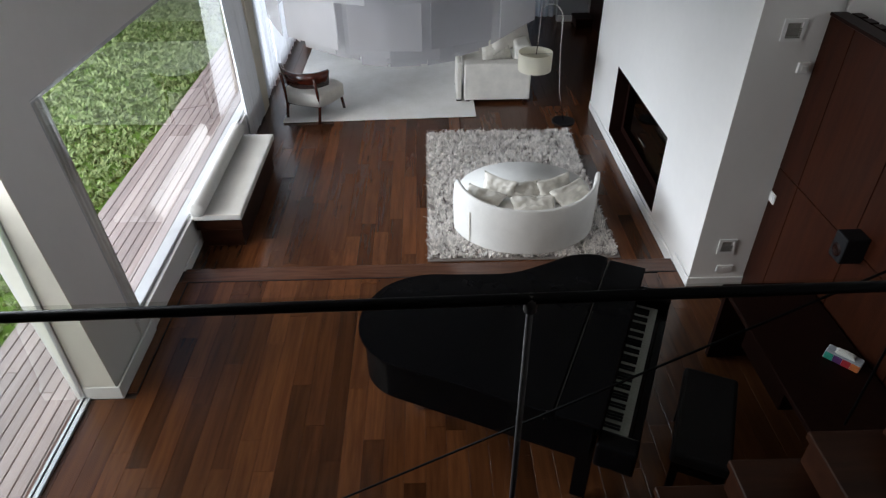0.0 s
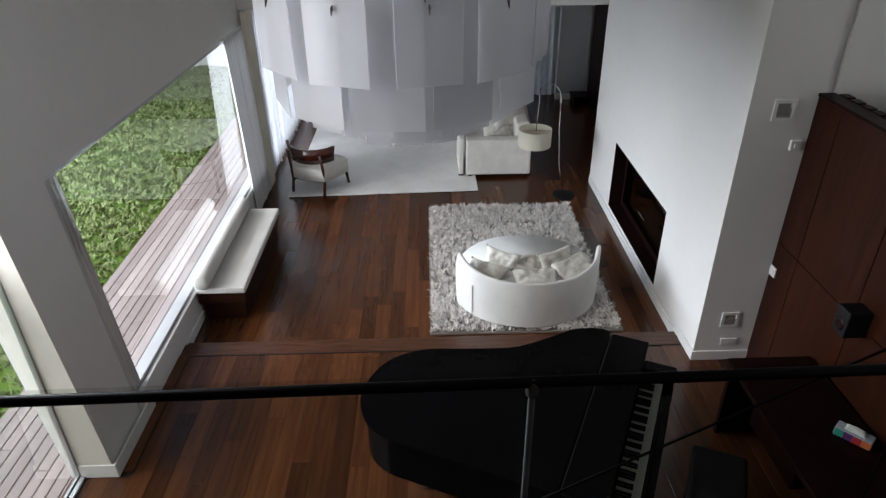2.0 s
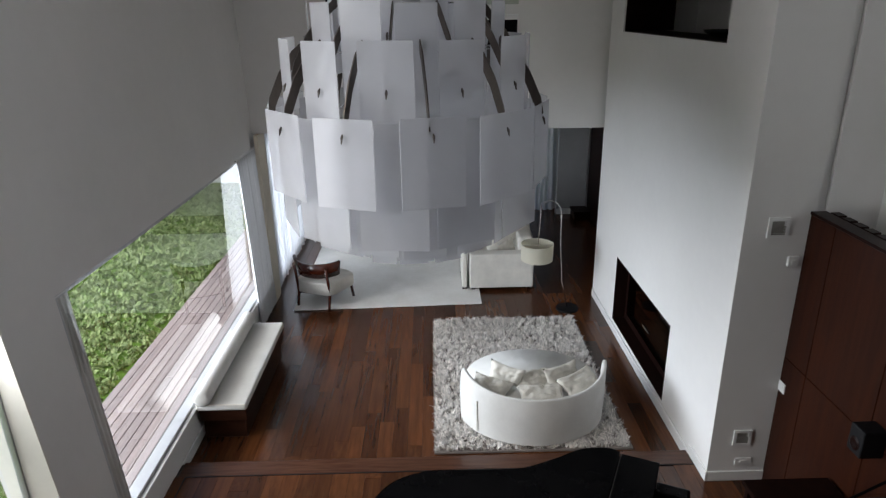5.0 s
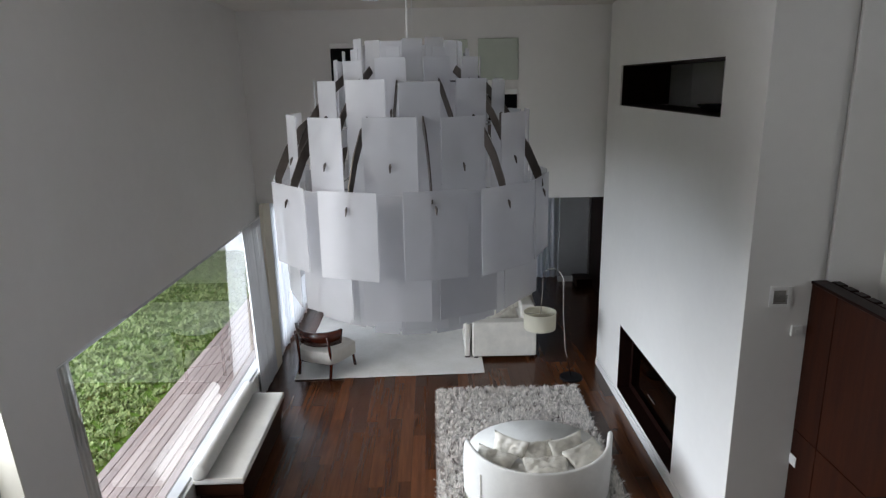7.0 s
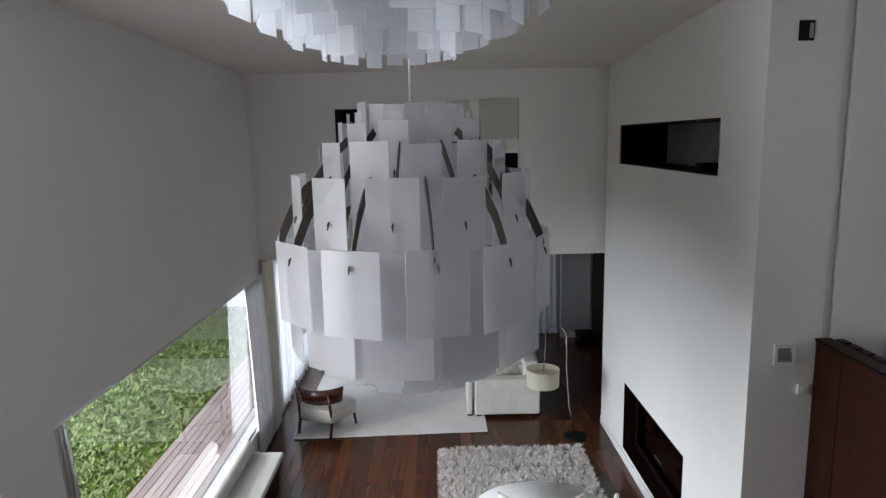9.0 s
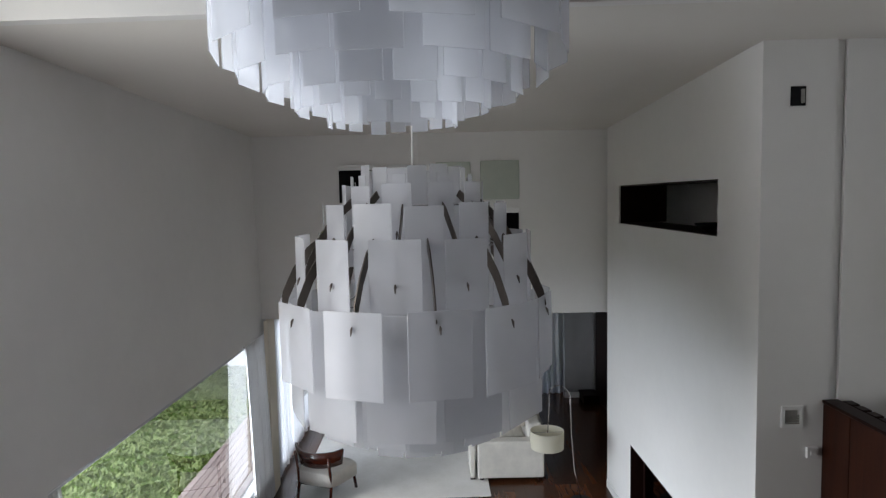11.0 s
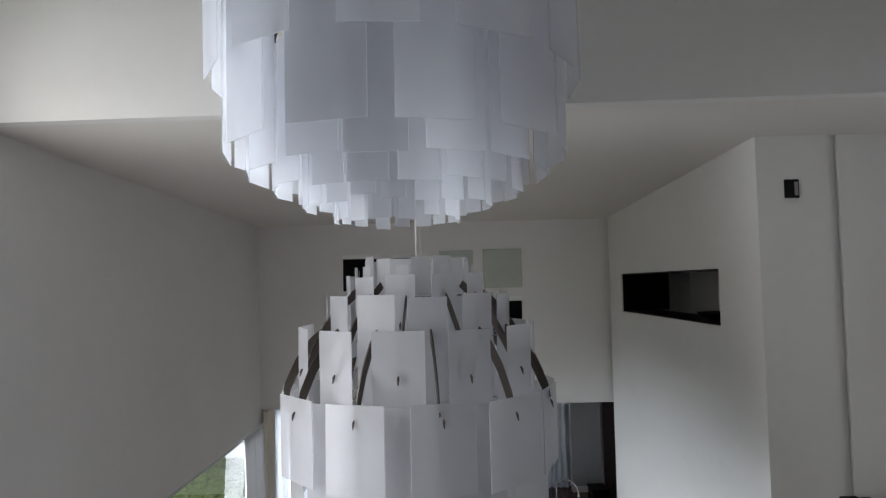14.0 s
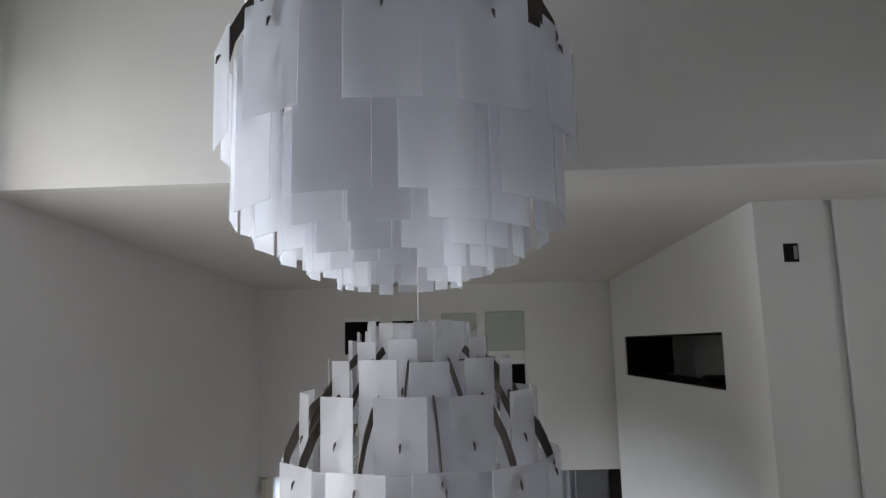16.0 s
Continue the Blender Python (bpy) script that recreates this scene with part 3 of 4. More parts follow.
ARMS = (bent_plate([(0.66, 1.50), (0.76, 1.42), (0.86, 1.28), (0.935, 1.12), (0.955, 1.02)], 0.055),
        bent_plate([(0.40, 1.80), (0.55, 1.68), (0.68, 1.52), (0.77, 1.36), (0.81, 1.24)], 0.042))
PIN = link("pin", tube([(0.002, 0, 0.022), (0.012, 0, 0.006), (0.020, 0, -0.030)], [0.004, 0.009, 0.003], 6), DARKBAND)
# radius, top, height, width, count, first angle from the front, depth of the pin under the top (0: none), uneven tops
TIERS = ((0.36, 1.965, 0.50, 0.135, 16, 7, 0, 0.016), (0.43, 1.90, 0.48, 0.09, 9, 30, 0, 0.012), (0.50, 1.845, 0.60, 0.19, 11, -11, 0.33, 0.014),
         (0.645, 1.71, 0.72, 0.25, 12, 8, 0, 0.012), (0.82, 1.50, 0.50, 0.31, 12, -6, 0.29, 0.01), (0.95, 1.085, 0.53, 0.41, 12, 9, 0.11, 0.006),
         (0.875, 1.05, 0.78, 0.42, 12, -6, 0, 0.012), (0.775, 0.86, 0.67, 0.28, 15, 9, 0, 0.018), (0.65, 0.70, 0.58, 0.18, 19, 3, 0, 0.02),
         (0.50, 0.58, 0.52, 0.125, 21, 12, 0, 0.018), (0.33, 0.50, 0.49, 0.09, 17, 0, 0, 0.014))


def chandelier(cx, cy, base, drop, label, turn=0, narrow=1.0, tail=1.0):
    """Tiers of frosted sheets on rings and arms; its base point lies at the lowest sheets."""
    c = thing("chandelier", cx, cy, base, label, "chandelier", "chandeliers")
    rng = random.Random(4)
    for r, top, high, wide, count, first, pinned, uneven in TIERS:
        low = 0.55 - (0.55 - (top - high)) * tail if top - high < 0.5 else top - high
        for i in range(count):
            ang = math.radians(360 * i / count + first + turn - 90 + rng.uniform(-1.5, 1.5))
            h = round(top - low, 2)
            w = round(wide * (narrow if r > 0.8 else 1) * rng.choice((0.94, 1.0, 1.05)), 3)
            if (w, h) not in sheet_shapes:
                sheet_shapes[w, h] = link("sheet", box(-0.003, -w / 2, -h, 0.003, w / 2, 0, 0.0012), FROST)
            rr, zz = r + rng.uniform(-0.008, 0.008), top + rng.uniform(-uneven, uneven)
            s = part("sheet", sheet_shapes[w, h], None, c)
            s.matrix_basis = pose(rr * math.cos(ang), rr * math.sin(ang), zz, 0, rng.uniform(-0.6, 0.9), math.degrees(ang) + rng.uniform(-2.5, 2.5))
            if pinned:
                q = part("pin", PIN, None, c)
                q.matrix_basis = pose((rr + 0.004) * math.cos(ang), (rr + 0.004) * math.sin(ang), zz - pinned, 0, 0, math.degrees(ang))
    for i in range(12):
        part("arm", ARMS[0], None, c).matrix_basis = pose(0, 0, 0, 0, 0, 30 * i + turn - 81)
        part("arm", ARMS[1], None, c).matrix_basis = pose(0, 0, 0, 0, 0, 30 * i + turn - 96)
    for r, z in ((0.40, 1.70), (0.58, 1.42), (0.84, 0.86), (0.60, 0.50)):
        part("ring", tube([(r * math.cos(k * math.pi / 24), r * math.sin(k * math.pi / 24), z) for k in range(49)], 0.006, 6), STEEL, c, "steel ring")
    part("hub", lathe([(0.0, 1.48), (0.07, 1.48), (0.07, 1.66), (0.012, 1.68), (0.012, 1.70)], 16), STEEL, c)
    part("stem", tube([(0, 0, 1.68), (0, 0, drop)], 0.007, 8), TRIM, c, "white hanging cord")
    part("cable", tube([(0.03, 0.02, 1.68), (0.035, 0.02, (1.7 + drop) / 2), (0.01, 0.02, drop)], 0.003, 6), TRIM, c)
    part("canopy", lathe([(0.0, drop - 0.03), (0.06, drop - 0.03), (0.07, drop), (0.0, drop)], 20), TRIM, c)
    for i in range(6):
        x, y = 0.55 * math.cos(i * 1.047 + 0.3), 0.55 * math.sin(i * 1.047 + 0.3)
        part("lamp_holder", tube([(x, y, 0.85), (x, y, 1.0)], 0.02, 8), TRIM, c)
        bulb = part("bulb", lathe([(0.001, 0.70), (0.02, 0.705), (0.042, 0.74), (0.045, 0.77), (0.03, 0.82), (0.018, 0.85)], 14), PANE, c, "clear glass bulb", True)
        bulb.location = (x, y, 0)
        part("spoke", tube([(0.03, 0, 1.35), (x, y, 1.0)], 0.006, 6), STEEL, c)
    return c


chandelier(-0.145, 4.95, 2.44, 2.77, "large tiered chandelier of frosted white glass sheets on steel arms")
upper = chandelier(-0.165, 3.2, 4.626, 2.99, "tiered frosted glass chandelier hung higher, under the gallery ceiling", -11, 0.86, 1.27)
upper.scale = (0.86, 0.86, 0.86)

# ---- pictures high on the header wall ----
for x0, x1, z0, z1, m, lab in ((-1.33, -0.82, 4.13, 4.66, MATT, "square dark glossy picture in a thin white frame"), (-0.67, -0.14, 4.13, 4.66, MATT, "square dark glossy picture in a thin white frame"),
                               (0.03, 0.51, 4.16, 4.68, SAGE, "square pale sage glass panel picture"), (0.65, 1.19, 4.15, 4.69, SAGE, "square pale sage glass panel picture"),
                               (0.65, 1.19, 3.56, 4.03, MATT, "square dark glossy picture in a thin white frame"), (-1.33, -0.82, 3.56, 4.03, MATT, "square dark glossy picture in a thin white frame")):
    p = thing("picture", (x0 + x1) / 2, YB, (z0 + z1) / 2, lab, "picture", "pictures on the upper wall")
    w, h = (x1 - x0) / 2, (z1 - z0) / 2
    part("board", box(-w, -0.03, -h, w, 0, h, 0.004), TRIM if m is MATT else SAGE, p)
    part("print", box(-w + 0.01, -0.034, -h + 0.01, w - 0.01, -0.029, h - (0.07 if m is MATT else 0.01)), BLACK if m is MATT else SAGE, p, "glossy dark print" if m is MATT else "")
    if m is MATT:
        part("streak", box(-w * 0.3, -0.037, -h * 0.55, w * 0.55, -0.033, -h * 0.5), VENT, p)
        part("streak", box(-w * 0.1, -0.037, -h * 0.8, -w * 0.05, -0.033, h * 0.1), VENT, p)

# ---- grand piano ----
piano = thing("grand_piano", 1.135, 2.76, ZP, "closed black lacquered grand piano with open keyboard", "piano", turn=math.degrees(math.atan2(0.909, 0.416)))
# local axes: x across from bass to treble, y towards the tail


def curve(pts, n=6):
    out = []
    for i in range(len(pts) - 1):
        p0, p1, p2, p3 = (Vector(pts[max(0, min(len(pts) - 1, i + k))]) for k in (-1, 0, 1, 2))
        for k in range(n):
            t = k / n
            q = 0.5 * (2 * p1 + (p2 - p0) * t + (2 * p0 - 5 * p1 + 4 * p2 - p3) * t * t + (3 * p1 - p0 - 3 * p2 + p3) * t ** 3)
            out.append((q.x, q.y))
    return out + [tuple(pts[-1])]


def lid_line(g):
    bow = curve([(1.40 + g, 0.14), (1.45 + g, 0.40), (1.36 + g, 0.67), (1.16 + g, 0.85), (0.97 + g * 0.7, 1.05), (0.83 + g * 0.5, 1.35), (0.70 + g * 0.5, 1.62 + g), (0.50, 1.80 + g), (0.22, 1.83 + g), (0.0, 1.74 + g), (-0.13 - g, 1.55), (-0.14 - g, 1.3)])
    return bow


def above(line, y):
    return [q for q in line if q[1] > y]


rim = lid_line(-0.02)
part("case", prism([(-0.12, 0.19)] + [(1.38, 0.19)] + above(rim, 0.2) + [(-0.12, 0.6)], 0.60, 0.93, 0.0), BLACK, piano)
lid = part("lid", prism([(-0.155, 0.43)] + [(1.44, 0.43)] + above(lid_line(0.02), 0.47), 0.935, 0.96, 0.008), BLACK, piano, "glossy closed main lid")
part("hinge", box(-0.12, 0.4175, 0.945, 1.42, 0.4215, 0.9603), POSTM, lid, "thin brass hinge line")
part("front_lid", box(-0.155, 0.15, 0.935, 1.42, 0.414, 0.96, 0.008, 2), BLACK, piano, "folded front lid")
part("fallboard", box(-0.005, 0.16, 0.70, 1.28, 0.19, 0.93, 0.01), BLACK, piano)
part("key_slip", box(-0.12, -0.075, 0.58, 1.40, -0.022, 0.705, 0.006), BLACK, piano)
for a, b in ((-0.14, -0.008), (1.285, 1.42)):
    part("cheek", box(a, -0.075, 0.60, b, 0.16, 0.80, 0.02, 3), BLACK, piano)
key = link("white_key", box(0.0007, 0, 0, 0.0229, 0.15, 0.022, 0.001), KEYW)
sharp = link("black_key", box(-0.006, 0.052, 0.02, 0.006, 0.15, 0.036, 0.002), MATT)
step = 1.275 / 52
for i in range(52):
    k = part("white_key", key, None, piano)
    k.location, k.scale = (i * step, 0, 0.70), (step / 0.0236, 1, 1)
    if (i - 2) % 7 in (0, 1, 3, 4, 5) and i < 51:
        s = part("black_key", sharp, None, piano)
        s.location = ((i + 1) * step, 0, 0.70)
part("keybed", box(-0.01, -0.02, 0.60, 1.285, 0.16, 0.70), BLACK, piano)
for x, y in ((0.02, 0.22), (1.24, 0.22), (0.32, 1.50)):
    leg = part("leg", prism([(x - 0.05, y - 0.05), (x + 0.05, y - 0.05), (x + 0.05, y + 0.05), (x - 0.05, y + 0.05)], 0.10, 0.62), BLACK, piano)
    part("caster", tube([(x - 0.02, y, 0.045), (x + 0.02, y, 0.045)], 0.045, 14), STEEL, leg, "brass caster")
    part("fork", box(x - 0.03, y - 0.03, 0.06, x + 0.03, y + 0.03, 0.105), STEEL, leg)
lyre = part("pedal_lyre", box(0.52, 0.25, 0.08, 0.76, 0.32, 0.60, 0.01), BLACK, piano)
for x in (0.56, 0.64, 0.72):
    part("pedal", box(x - 0.012, 0.12, 0.05, x + 0.012, 0.27, 0.062, 0.003), STEEL, lyre, "brass pedal")

bench = thing("piano_bench", 1.79, 3.12, ZP, "black upholstered piano bench", "bench", turn=math.degrees(math.atan2(0.909, 0.416)))
part("seat", box(-0.40, -0.18, 0.42, 0.40, 0.18, 0.52, 0.03, 3), MATT, bench)
part("apron", box(-0.38, -0.16, 0.34, 0.38, 0.16, 0.42), BLACK, bench)
for x in (-0.35, 0.35):
    for y in (-0.13, 0.13):
        part("leg", box(x - 0.025, y - 0.025, 0, x + 0.025, y + 0.025, 0.34, 0.004), BLACK, bench)

# dark desk by the panelled wall, with a striped box and a loudspeaker
desk = thing("desk", 2.60, 3.45, ZP, "black wooden desk against the panelled wall", "desk")
part("top", box(-0.35, -0.75, 0.68, 0.29, 0.75, 0.72, 0.006), EBONY, desk)
for y in (-0.72, 0.68):
    part("side", box(-0.33, y, 0, 0.28, y + 0.04, 0.68), EBONY, desk)
part("drawer", box(-0.33, -0.3, 0.50, 0.25, 0.3, 0.68, 0.004), EBONY, desk)
tb = thing("tissue_box", 2.735, 3.36, ZP + 0.72, "tissue box with green, purple, red and orange stripes", "box", turn=43)
part("carton", box(-0.055, -0.13, 0, 0.055, 0.13, 0.075, 0.004), mat("carton_grey", (0.42, 0.45, 0.5), 0.6, scale=20), tb, "pale grey carton")
for k, col in enumerate(((0.03, 0.30, 0.22), (0.10, 0.03, 0.14), (0.42, 0.03, 0.04), (0.55, 0.16, 0.05))):
    part("stripe", box(-0.058, 0.128 - 0.064 * (k + 1), 0.004, -0.0545, 0.128 - 0.064 * k - 0.002, 0.071), mat("print_colour", col, 0.5, scale=30), tb)
part("tissue", cushion(0.07, 0.16, 0.05, 3, 8), FABRIC, tb).location = (0, 0, 0.085)
tb.scale = (0.8, 0.85, 0.8)
sp = thing("loudspeaker", 2.802, 3.85, 1.24, "small black loudspeaker fixed to dark panelling", "loudspeaker")
part("cabinet", box(-0.05, -0.07, 0.07, 0.11, 0.07, 0.27, 0.01, 2), MATT, sp)
part("driver", lathe([(0.0, 0.0), (0.05, 0.01), (0.07, 0.0)], 20), EBONY, sp).matrix_basis = pose(-0.052, 0, 0.15, 0, -90, 0) @ Matrix.Scale(0.7, 4)

# ---- shag rug and oval love seat ----
rug = thing("shag_rug", 0.96, 7.08, 0, "thick beige-grey shag rug under the love seat", "rug")
part("backing", box(-0.98, -1.45, 0.002, 0.98, 1.45, 0.02), SHAGB, rug)
tufts = part("shag", blades(60000, (-0.96, 0.96, -1.43, 1.43), 0.05, 0.011, 0.016, 11, 1.0, 7), None, rug)
tufts.data.materials.append(SHAG)
tufts["kind"] = "stuff"

seat = thing("love_seat", 1.015, 6.30, 0.035, "white oval love seat with low wrapped back", "sofa")
oval = [(0.755 * math.cos(a), 0.655 * math.sin(a)) for a in (2 * math.pi * k / 56 for k in range(56))]
part("base", prism([(x * 0.985, y * 0.985) for x, y in oval], 0.03, 0.27, 0.01), FABRIC, seat, "", True)
part("cushion", prism([(x * 0.93, y * 0.93) for x, y in oval], 0.272, 0.40, 0.045, 4), FABRIC, seat, "round white seat cushion", True)
bm = bmesh.new()
prev = None
N = 60
for k in range(N + 1):
    f = k / N
    a = math.radians(188 + 166 * f + 3)
    edge = min(1.0, min(f, 1 - f) * 22 + 0.12)
    top = 0.55 + 0.13 * (abs(2 * f - 1)) ** 3
    top = 0.30 + (top - 0.30) * math.sin(edge * math.pi / 2) ** 0.6
    ring = []
    for s, z in ((1.0, 0.03), (1.012, 0.3), (1.012, top - 0.02), (1.003, top - 0.004), (0.985, top), (0.965, top - 0.006), (0.952, top - 0.03), (0.945, 0.3)):
        ring.append(bm.verts.new((0.76 * s * math.cos(a), 0.66 * s * math.sin(a), z)))
    if prev:
        for i in range(len(ring) - 1):
            bm.faces.new((prev[i], prev[i + 1], ring[i + 1], ring[i]))
    else:
        bm.faces.new(ring)
    prev = ring
bm.faces.new(prev[::-1])
bmesh.ops.recalc_face_normals(bm, faces=bm.faces)
part("backrest", bm, FABRIC, seat, "", True)
part("seam", tube([(-0.60, -0.425, 0.05), (-0.602, -0.425, 0.40)], 0.006, 6), PILLOW, seat)
for k, (x, y, z, w, tilt, turn) in enumerate(((-0.47, -0.25, 0.47, 0.46, 22, -34), (-0.28, -0.05, 0.46, 0.42, 68, -38), (0.05, -0.40, 0.46, 0.48, 22, 2),
                                              (0.0, -0.10, 0.45, 0.40, 26, 8), (0.32, -0.07, 0.46, 0.44, 66, 28), (0.48, -0.22, 0.48, 0.50, 30, 36))):
    q = thing("cushion", 1.015 + x, 6.30 + y, z, "crumpled ivory velvet scatter cushion on the love seat", "cushion", "cushions on the love seat", turn=turn)
    pl = part("cover", cushion(w, 0.31, 0.085, k * 3 + 1, 18, 0.0, 2.6), PILLOW, q, "", True)
    pl.matrix_basis = pose(0, 0, 0, tilt, 0, 0)

# ---- daybed ----
bed = thing("daybed", -2.155, 6.86, 0, "low white daybed with bolster on a dark wooden base", "daybed")
part("mattress", box(-0.25, -0.91, 0.345, 0.255, 0.92, 0.42, 0.02, 3), FABRIC, bed, "", True)
part("plinth", box(-0.21, -0.86, 0.0, 0.215, 0.80, 0.22, 0.004), WOODX, bed)
part("side_rail", box(-0.235, -0.885, 0.215, 0.24, 0.89, 0.345, 0.004), WOODX, bed)
part("bolster", tube([(-0.165, -0.955, 0.502), (-0.165, -0.94, 0.502)] + [(-0.165, -0.92 + 0.184 * i, 0.502) for i in range(1, 10)] + [(-0.165, 0.90, 0.502), (-0.165, 0.915, 0.502)], [0.06] + [0.083] * 11 + [0.06], 24), FABRIC, bed, "long white bolster", True)
part("piping", tube([(-0.25, -0.905, 0.415), (0.25, -0.905, 0.415)], 0.006, 6), CREAMF, bed)

# ---- lounge ----
wr = thing("white_rug", -0.68, 10.85, 0, "large white flat-woven rug in the lounge", "rug")
bm = bmesh.new()
n = 26
for i in range(n + 1):
    for j in range(n + 1):
        u, v = i / n, j / n
        bm.verts.new((-1.36 + 2.75 * u, -1.9 + 3.6 * v + 0.10 * u * (1 - v), 0.012 + 0.004 * noise.noise(Vector((u * 7, v * 7, 2)))))
bm.verts.ensure_lookup_table()
for i in range(n):
    for j in range(n):
        a = i * (n + 1) + j
        bm.faces.new([bm.verts[q] for q in (a, a + n + 1, a + n + 2, a + 1)])
res = bmesh.ops.extrude_face_region(bm, geom=list(bm.faces))
bmesh.ops.translate(bm, verts=[v for v in res["geom"] if isinstance(v, bmesh.types.BMVert)], vec=(0, 0, 0.012))
bmesh.ops.recalc_face_normals(bm, faces=bm.faces)
part("weave", bm, RUGW, wr)

sofa = thing("sofa", 1.05, 10.64, 0, "white upholstered sofa with loose back cushions", "sofa")
part("base", box(-0.47, -1.02, 0.05, 0.49, 1.15, 0.36, 0.02, 2), CREAMF, sofa)
part("arm", box(-0.49, -1.11, 0.05, 0.49, -0.90, 0.605, 0.025, 3), CREAMF, sofa)
part("arm", box(-0.49, 1.0, 0.05, 0.49, 1.2, 0.64, 0.025, 3), CREAMF, sofa)
part("backrest", box(0.27, -0.90, 0.36, 0.49, 1.0, 0.80, 0.04, 3), CREAMF, sofa)
for y0, y1 in ((-0.89, 0.04), (0.05, 0.99)):
    part("seat_cushion", box(-0.48, y0, 0.36, 0.27, y1, 0.50, 0.04, 3), CREAMF, sofa)
for x in (-0.43, 0.43):
    for y in (-1.05, 1.1):
        part("foot", box(x - 0.03, y - 0.03, 0, x + 0.03, y + 0.03, 0.05), EBONY, sofa)
for k, (x, y, z, w, rx, ry, rz, m) in enumerate(((0.0, -0.66, 0.68, 0.50, 58, 0, 16, PILLOW), (0.20, -0.50, 0.92, 0.78, 70, 0, 34, CREAMF), (0.30, 0.15, 0.80, 0.60, 72, 0, 88, CREAMF), (0.30, 0.70, 0.80, 0.60, 72, 0, 90, CREAMF))):
    q = thing("cushion", 1.05 + x, 10.64 + y, z, "plump white scatter cushion on the sofa" if k else "grey-white scatter cushion against the sofa arm", "cushion", "cushions on the sofa", turn=rz)
    part("cover", cushion(w, w * 0.85, 0.17, k * 5 + 2), m, q, "", True).matrix_basis = pose(0, 0, 0, rx, ry, 0)
panel = thing("upholstered_screen", 0.49, 10.0, 0, "slim white upholstered panel standing beside the sofa", "screen")
part("body", box(-0.04, -0.42, 0.04, 0.035, 0.3, 0.62, 0.02, 2), CREAMF, panel)
for y in (-0.4, 0.25):
    part("foot", box(-0.04, y - 0.02, 0, 0.035, y + 0.02, 0.04), EBONY, panel)

arm = thing("armchair", 1.35, 12.75, 0, "cream high-backed armchair with thin brown wooden arms", "armchair", turn=160)
part("seat", box(-0.32, -0.32, 0.28, 0.32, 0.32, 0.44, 0.03, 3), CREAMF, arm)
part("backrest", box(-0.32, 0.24, 0.40, 0.32, 0.36, 1.05, 0.04, 3), CREAMF, arm)
for s in (-1, 1):
    part("armrest", tube([(s * 0.35, 0.30, 0.75), (s * 0.36, 0.0, 0.72), (s * 0.36, -0.25, 0.64), (s * 0.36, -0.32, 0.5), (s * 0.35, -0.32, 0.0)], 0.016, 8), WOOD, arm, "brown wooden arm", True)
    part("leg", tube([(s * 0.33, 0.32, 0), (s * 0.33, 0.30, 0.78)], 0.016, 8), WOOD, arm)

# curved-back chair
ch = thing("side_chair", -1.66, 9.28, 0.0, "dark wooden side chair with curved back and cream seat", "chair", turn=-22)
part("seat", prism(curve([(-0.29, -0.22), (-0.10, -0.27), (0.12, -0.27), (0.30, -0.22), (0.38, 0.10), (0.37, 0.30), (0.1, 0.36), (-0.1, 0.36), (-0.37, 0.30), (-0.38, 0.10)], 4), 0.24, 0.42, 0.04, 3), CREAMF, ch, "cream upholstered seat", True)
part("seat_frame", prism([(-0.26, -0.22), (0.26, -0.22), (0.31, 0.3), (-0.31, 0.3)], 0.21, 0.27), EBONY, ch)
bm = bmesh.new()
prev = None
for k in range(25):
    a = math.radians(-90 + (k / 24 - 0.5) * 128)
    ring = [bm.verts.new((r * math.cos(a), 0.09 + r * 0.92 * math.sin(a), z + 0.03 * (abs(k / 12 - 1)) ** 2)) for r, z in ((0.400, 0.49), (0.445, 0.71), (0.405, 0.715), (0.36, 0.495))]
    if prev:
        for i in range(4):
            bm.faces.new((prev[i], prev[(i + 1) % 4], ring[(i + 1) % 4], ring[i]))
    else:
        bm.faces.new(ring)
    prev = ring
bm.faces.new(prev[::-1])
bmesh.ops.recalc_face_normals(bm, faces=bm.faces)
part("back_rail", bm, MAHOG, ch, "broad curved mahogany back rail", True)
for x, y, top, dx, dy in ((-0.26, -0.22, 0.66, 0.0, -0.05), (0.26, -0.22, 0.66, 0.0, -0.05), (-0.34, 0.27, 0.25, -0.02, 0.03), (0.34, 0.27, 0.25, 0.02, 0.03)):
    pts = [(x + dx, y + dy, 0), (x, y, 0.22)] + ([(x - 0.3 * dx, y - 0.02, 0.42), (x, y - 0.06, top)] if top > 0.5 else [(x, y, top)])
    part("leg", tube(pts, 0.022, 8), MAHOG, ch, "", True)

# arc lamp
al = thing("arc_lamp", 1.93, 8.84, 0, "chrome arc floor lamp with cream drum shade", "floor lamp")
part("base", lathe([(0.0, 0.0), (0.16, 0.0), (0.16, 0.03), (0.02, 0.035), (0.0, 0.035)], 28), MATT, al, "round dark base")
arc = [(0.0, 0, 0.03), (-0.10, 0, 0.45), (-0.14, 0, 1.0), (-0.15, 0, 1.45)]
arc += [(-0.15 - 0.15 * (1 - math.cos(a)), 0.03 * a, 1.45 + 0.17 * math.sin(a)) for a in (math.pi * k / 14 for k in range(1, 12))] + [(-0.42, 0.10, 1.30), (-0.44, 0.10, 0.95)]
part("stem", tube(arc, 0.007, 8), CHROME, al, "", True)
part("joint", tube([(-0.149, 0, 1.38), (-0.15, 0, 1.44)], 0.012, 8), CHROME, al)
sh = part("shade", lathe([(0.225, 0.74), (0.23, 0.98), (0.226, 0.98), (0.221, 0.74), (0.225, 0.74)], 40), SHADE, al, "cream fabric drum shade", True)
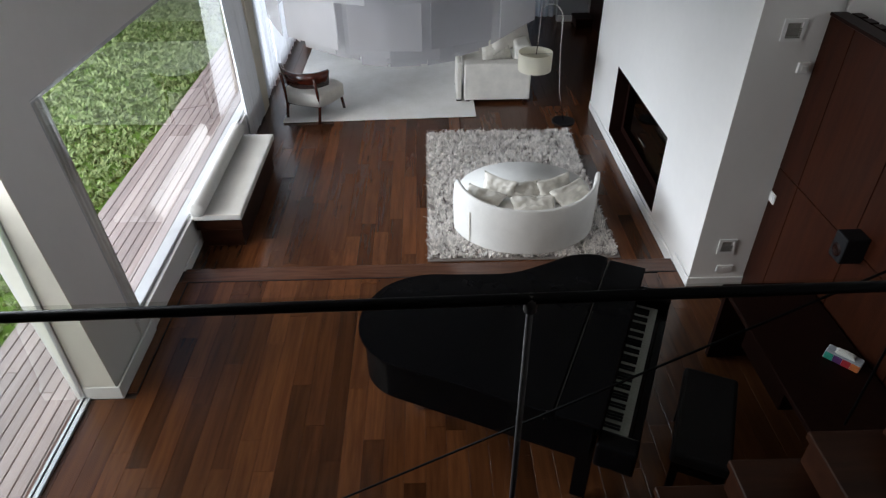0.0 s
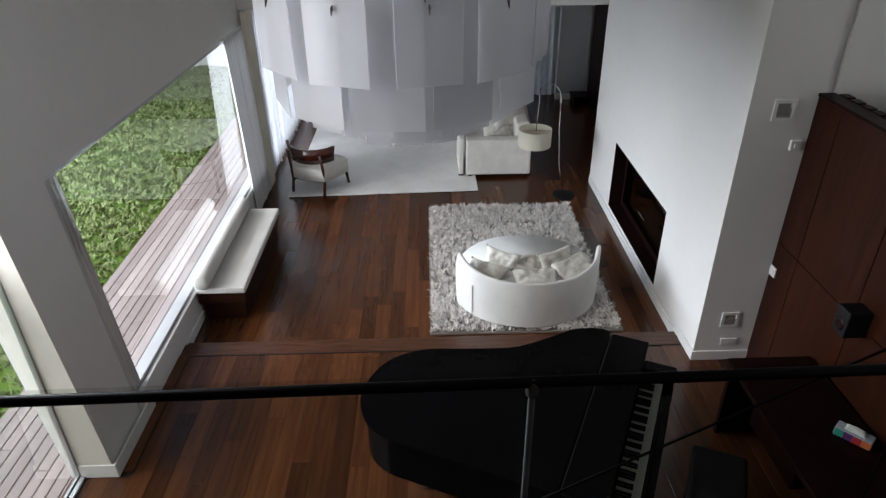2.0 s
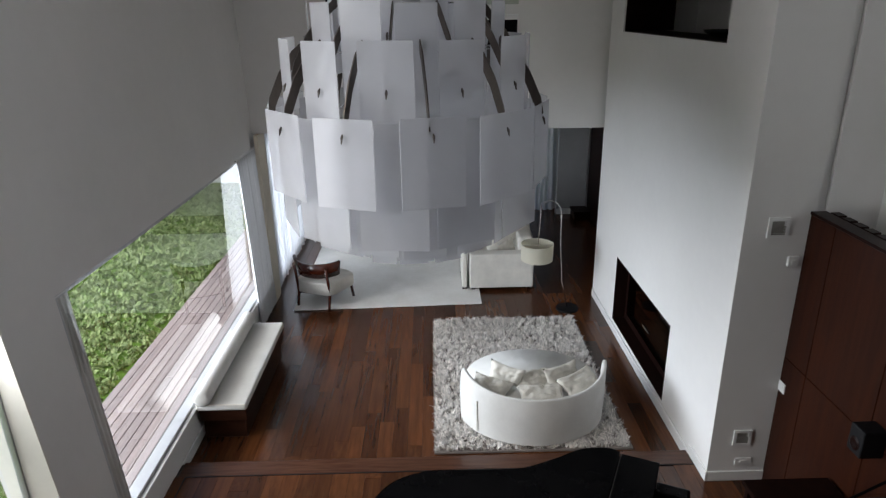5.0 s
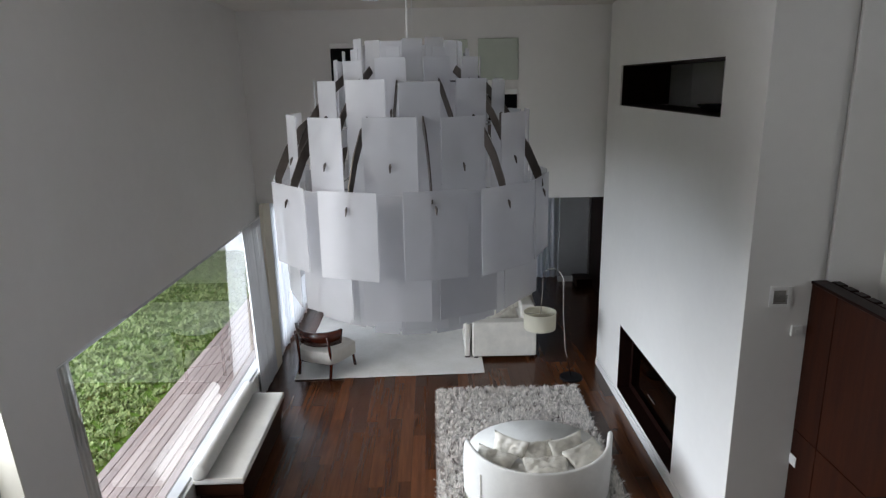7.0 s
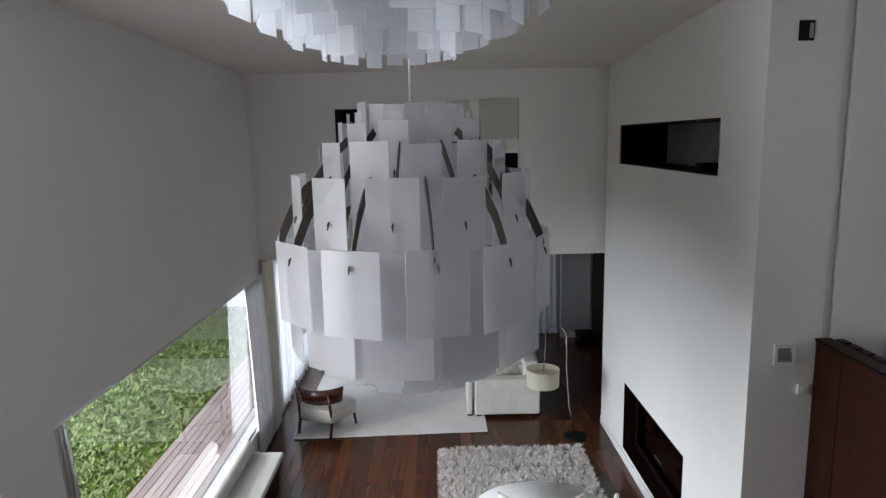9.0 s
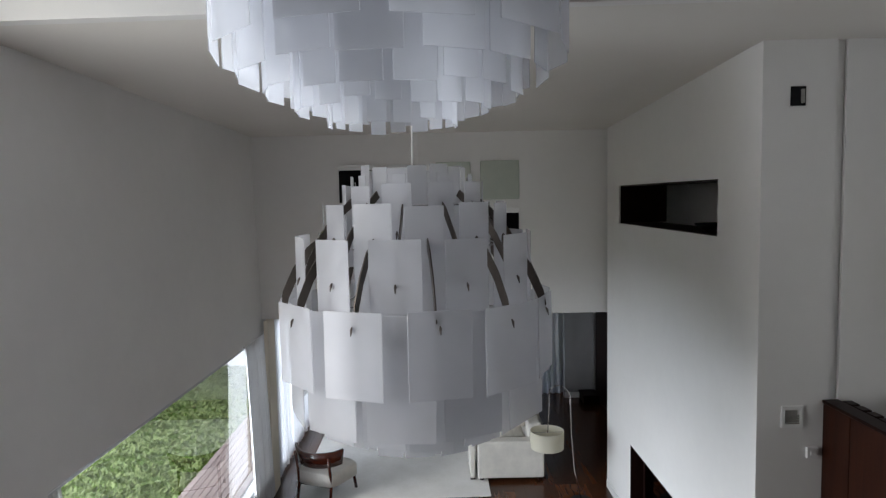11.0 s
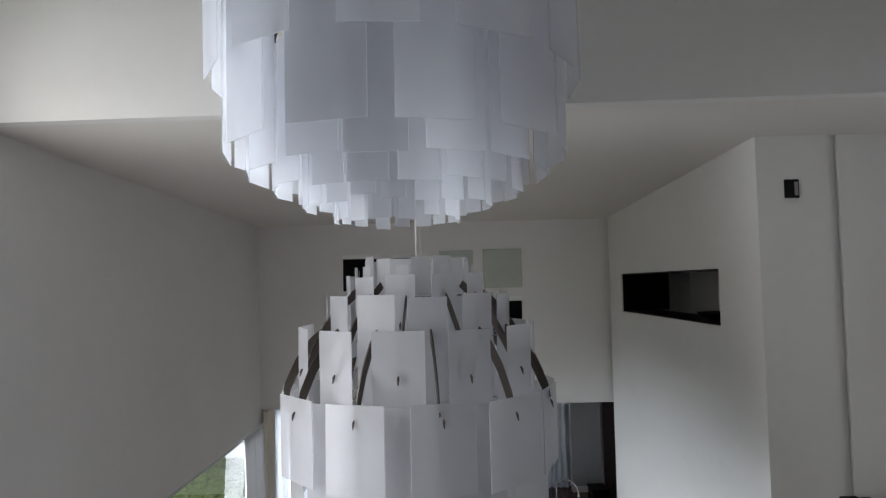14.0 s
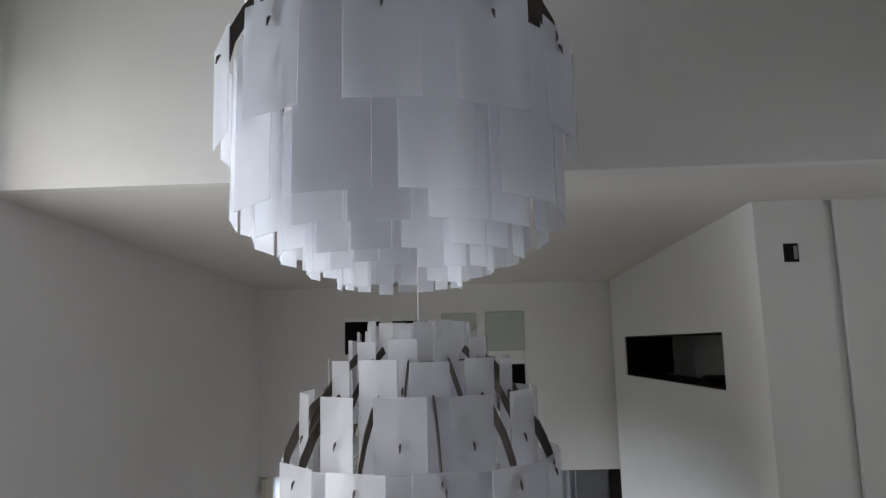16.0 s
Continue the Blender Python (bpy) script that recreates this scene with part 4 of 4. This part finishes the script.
sh.location = (-0.45, 0.1, 0)
part("spider", tube([(-0.67, 0.1, 0.955), (-0.23, 0.1, 0.955)], 0.004, 6), CHROME, al)

# dark joinery at the lounge's far side
dj = thing("dark_door", 3.25, 11.6, 0, "dark brown wooden door wall in the passage", "door")
part("panel", box(0, -1.9, 0, 0.06, -0.02, 2.5, 0.004), EBONY, dj)
part("panel", box(0, 0.0, 0, 0.06, 1.8, 2.5, 0.004), EBONY, dj)
part("handle", tube([(-0.03, -0.1, 1.0), (-0.03, -0.1, 1.2)], 0.01, 8), STEEL, dj, "steel handle")
st = thing("low_step", 3.0, 13.2, 0, "dark wooden step at the end of the passage", "step")
part("tread", box(-0.1, -0.2, 0.13, 0.24, 0.24, 0.17, 0.005), EBONY, st)
part("riser", box(-0.08, -0.18, 0, 0.24, 0.24, 0.13), EBONY, st)

# ---- floor planks, last ----
PW = 0.15
plank_unit = link("plank", box(-PW / 2 + 0.0006, 0, -0.014, PW / 2 - 0.0006, 1, 0, 0.0008), PLANK)


def planks(parent, x0, x1, y0, y1, z, seed):
    rng = random.Random(seed)
    for i in range(int((x1 - x0) / PW) + 1):
        x, y = x0 + PW * (i + 0.5), y0 - rng.random() * 1.2
        if x + PW / 2 > x1 + 0.05:
            break
        while y < y1:
            ln = rng.choice((1.0, 1.3, 1.6))
            a, b = max(y, y0), min(y + ln, y1)
            y += ln
            if b - a < 0.05:
                continue
            p = part("plank", plank_unit, None, parent)
            p.location, p.scale = (x, a, z), (1, b - a - 0.0015, 1)


def planks_joined(name, parent, x0, x1, y0, y1, z, seed):
    rng = random.Random(seed)
    verts, faces = [], []
    for i in range(int((x1 - x0) / PW) + 1):
        xa, y = x0 + PW * i, y0 - rng.random() * 1.2
        while y < y1:
            ln = rng.choice((1.0, 1.3, 1.6))
            a, b = max(y, y0), min(y + ln, y1)
            y += ln
            if b - a < 0.05:
                continue
            k, g = len(verts), 0.0012
            for zz in (z - 0.014, z):
                verts += [(xa + g, a + g, zz), (xa + PW - g, a + g, zz), (xa + PW - g, b - g, zz), (xa + g, b - g, zz)]
            faces += [(k + 4, k + 5, k + 6, k + 7), (k, k + 1, k + 5, k + 4), (k + 1, k + 2, k + 6, k + 5), (k + 2, k + 3, k + 7, k + 6), (k + 3, k, k + 4, k + 7)]
    me = bpy.data.meshes.new(name)
    me.from_pydata(verts, [], faces)
    me.materials.append(PLANKS)
    ob = part(name, me, None, parent)
    ob["kind"] = "stuff"


planks(floor_raised, XL + 0.105, 2.9, 2.5, 5.27, ZP, 1)
planks(floor, XL + 0.02, 2.4, 5.48, 9.4, 0.0, 2)
planks(floor_raised, XL + 0.105 - 3 * PW, XL + 0.10, 2.5, 3.84, ZP, 9)
planks_joined("planks_near", floor_raised, -2.735, 3.9, -2.9, 2.5, ZP, 3)
planks_joined("planks_far", floor, -2.52, 3.9, 9.4, 13.85, 0.0, 4)
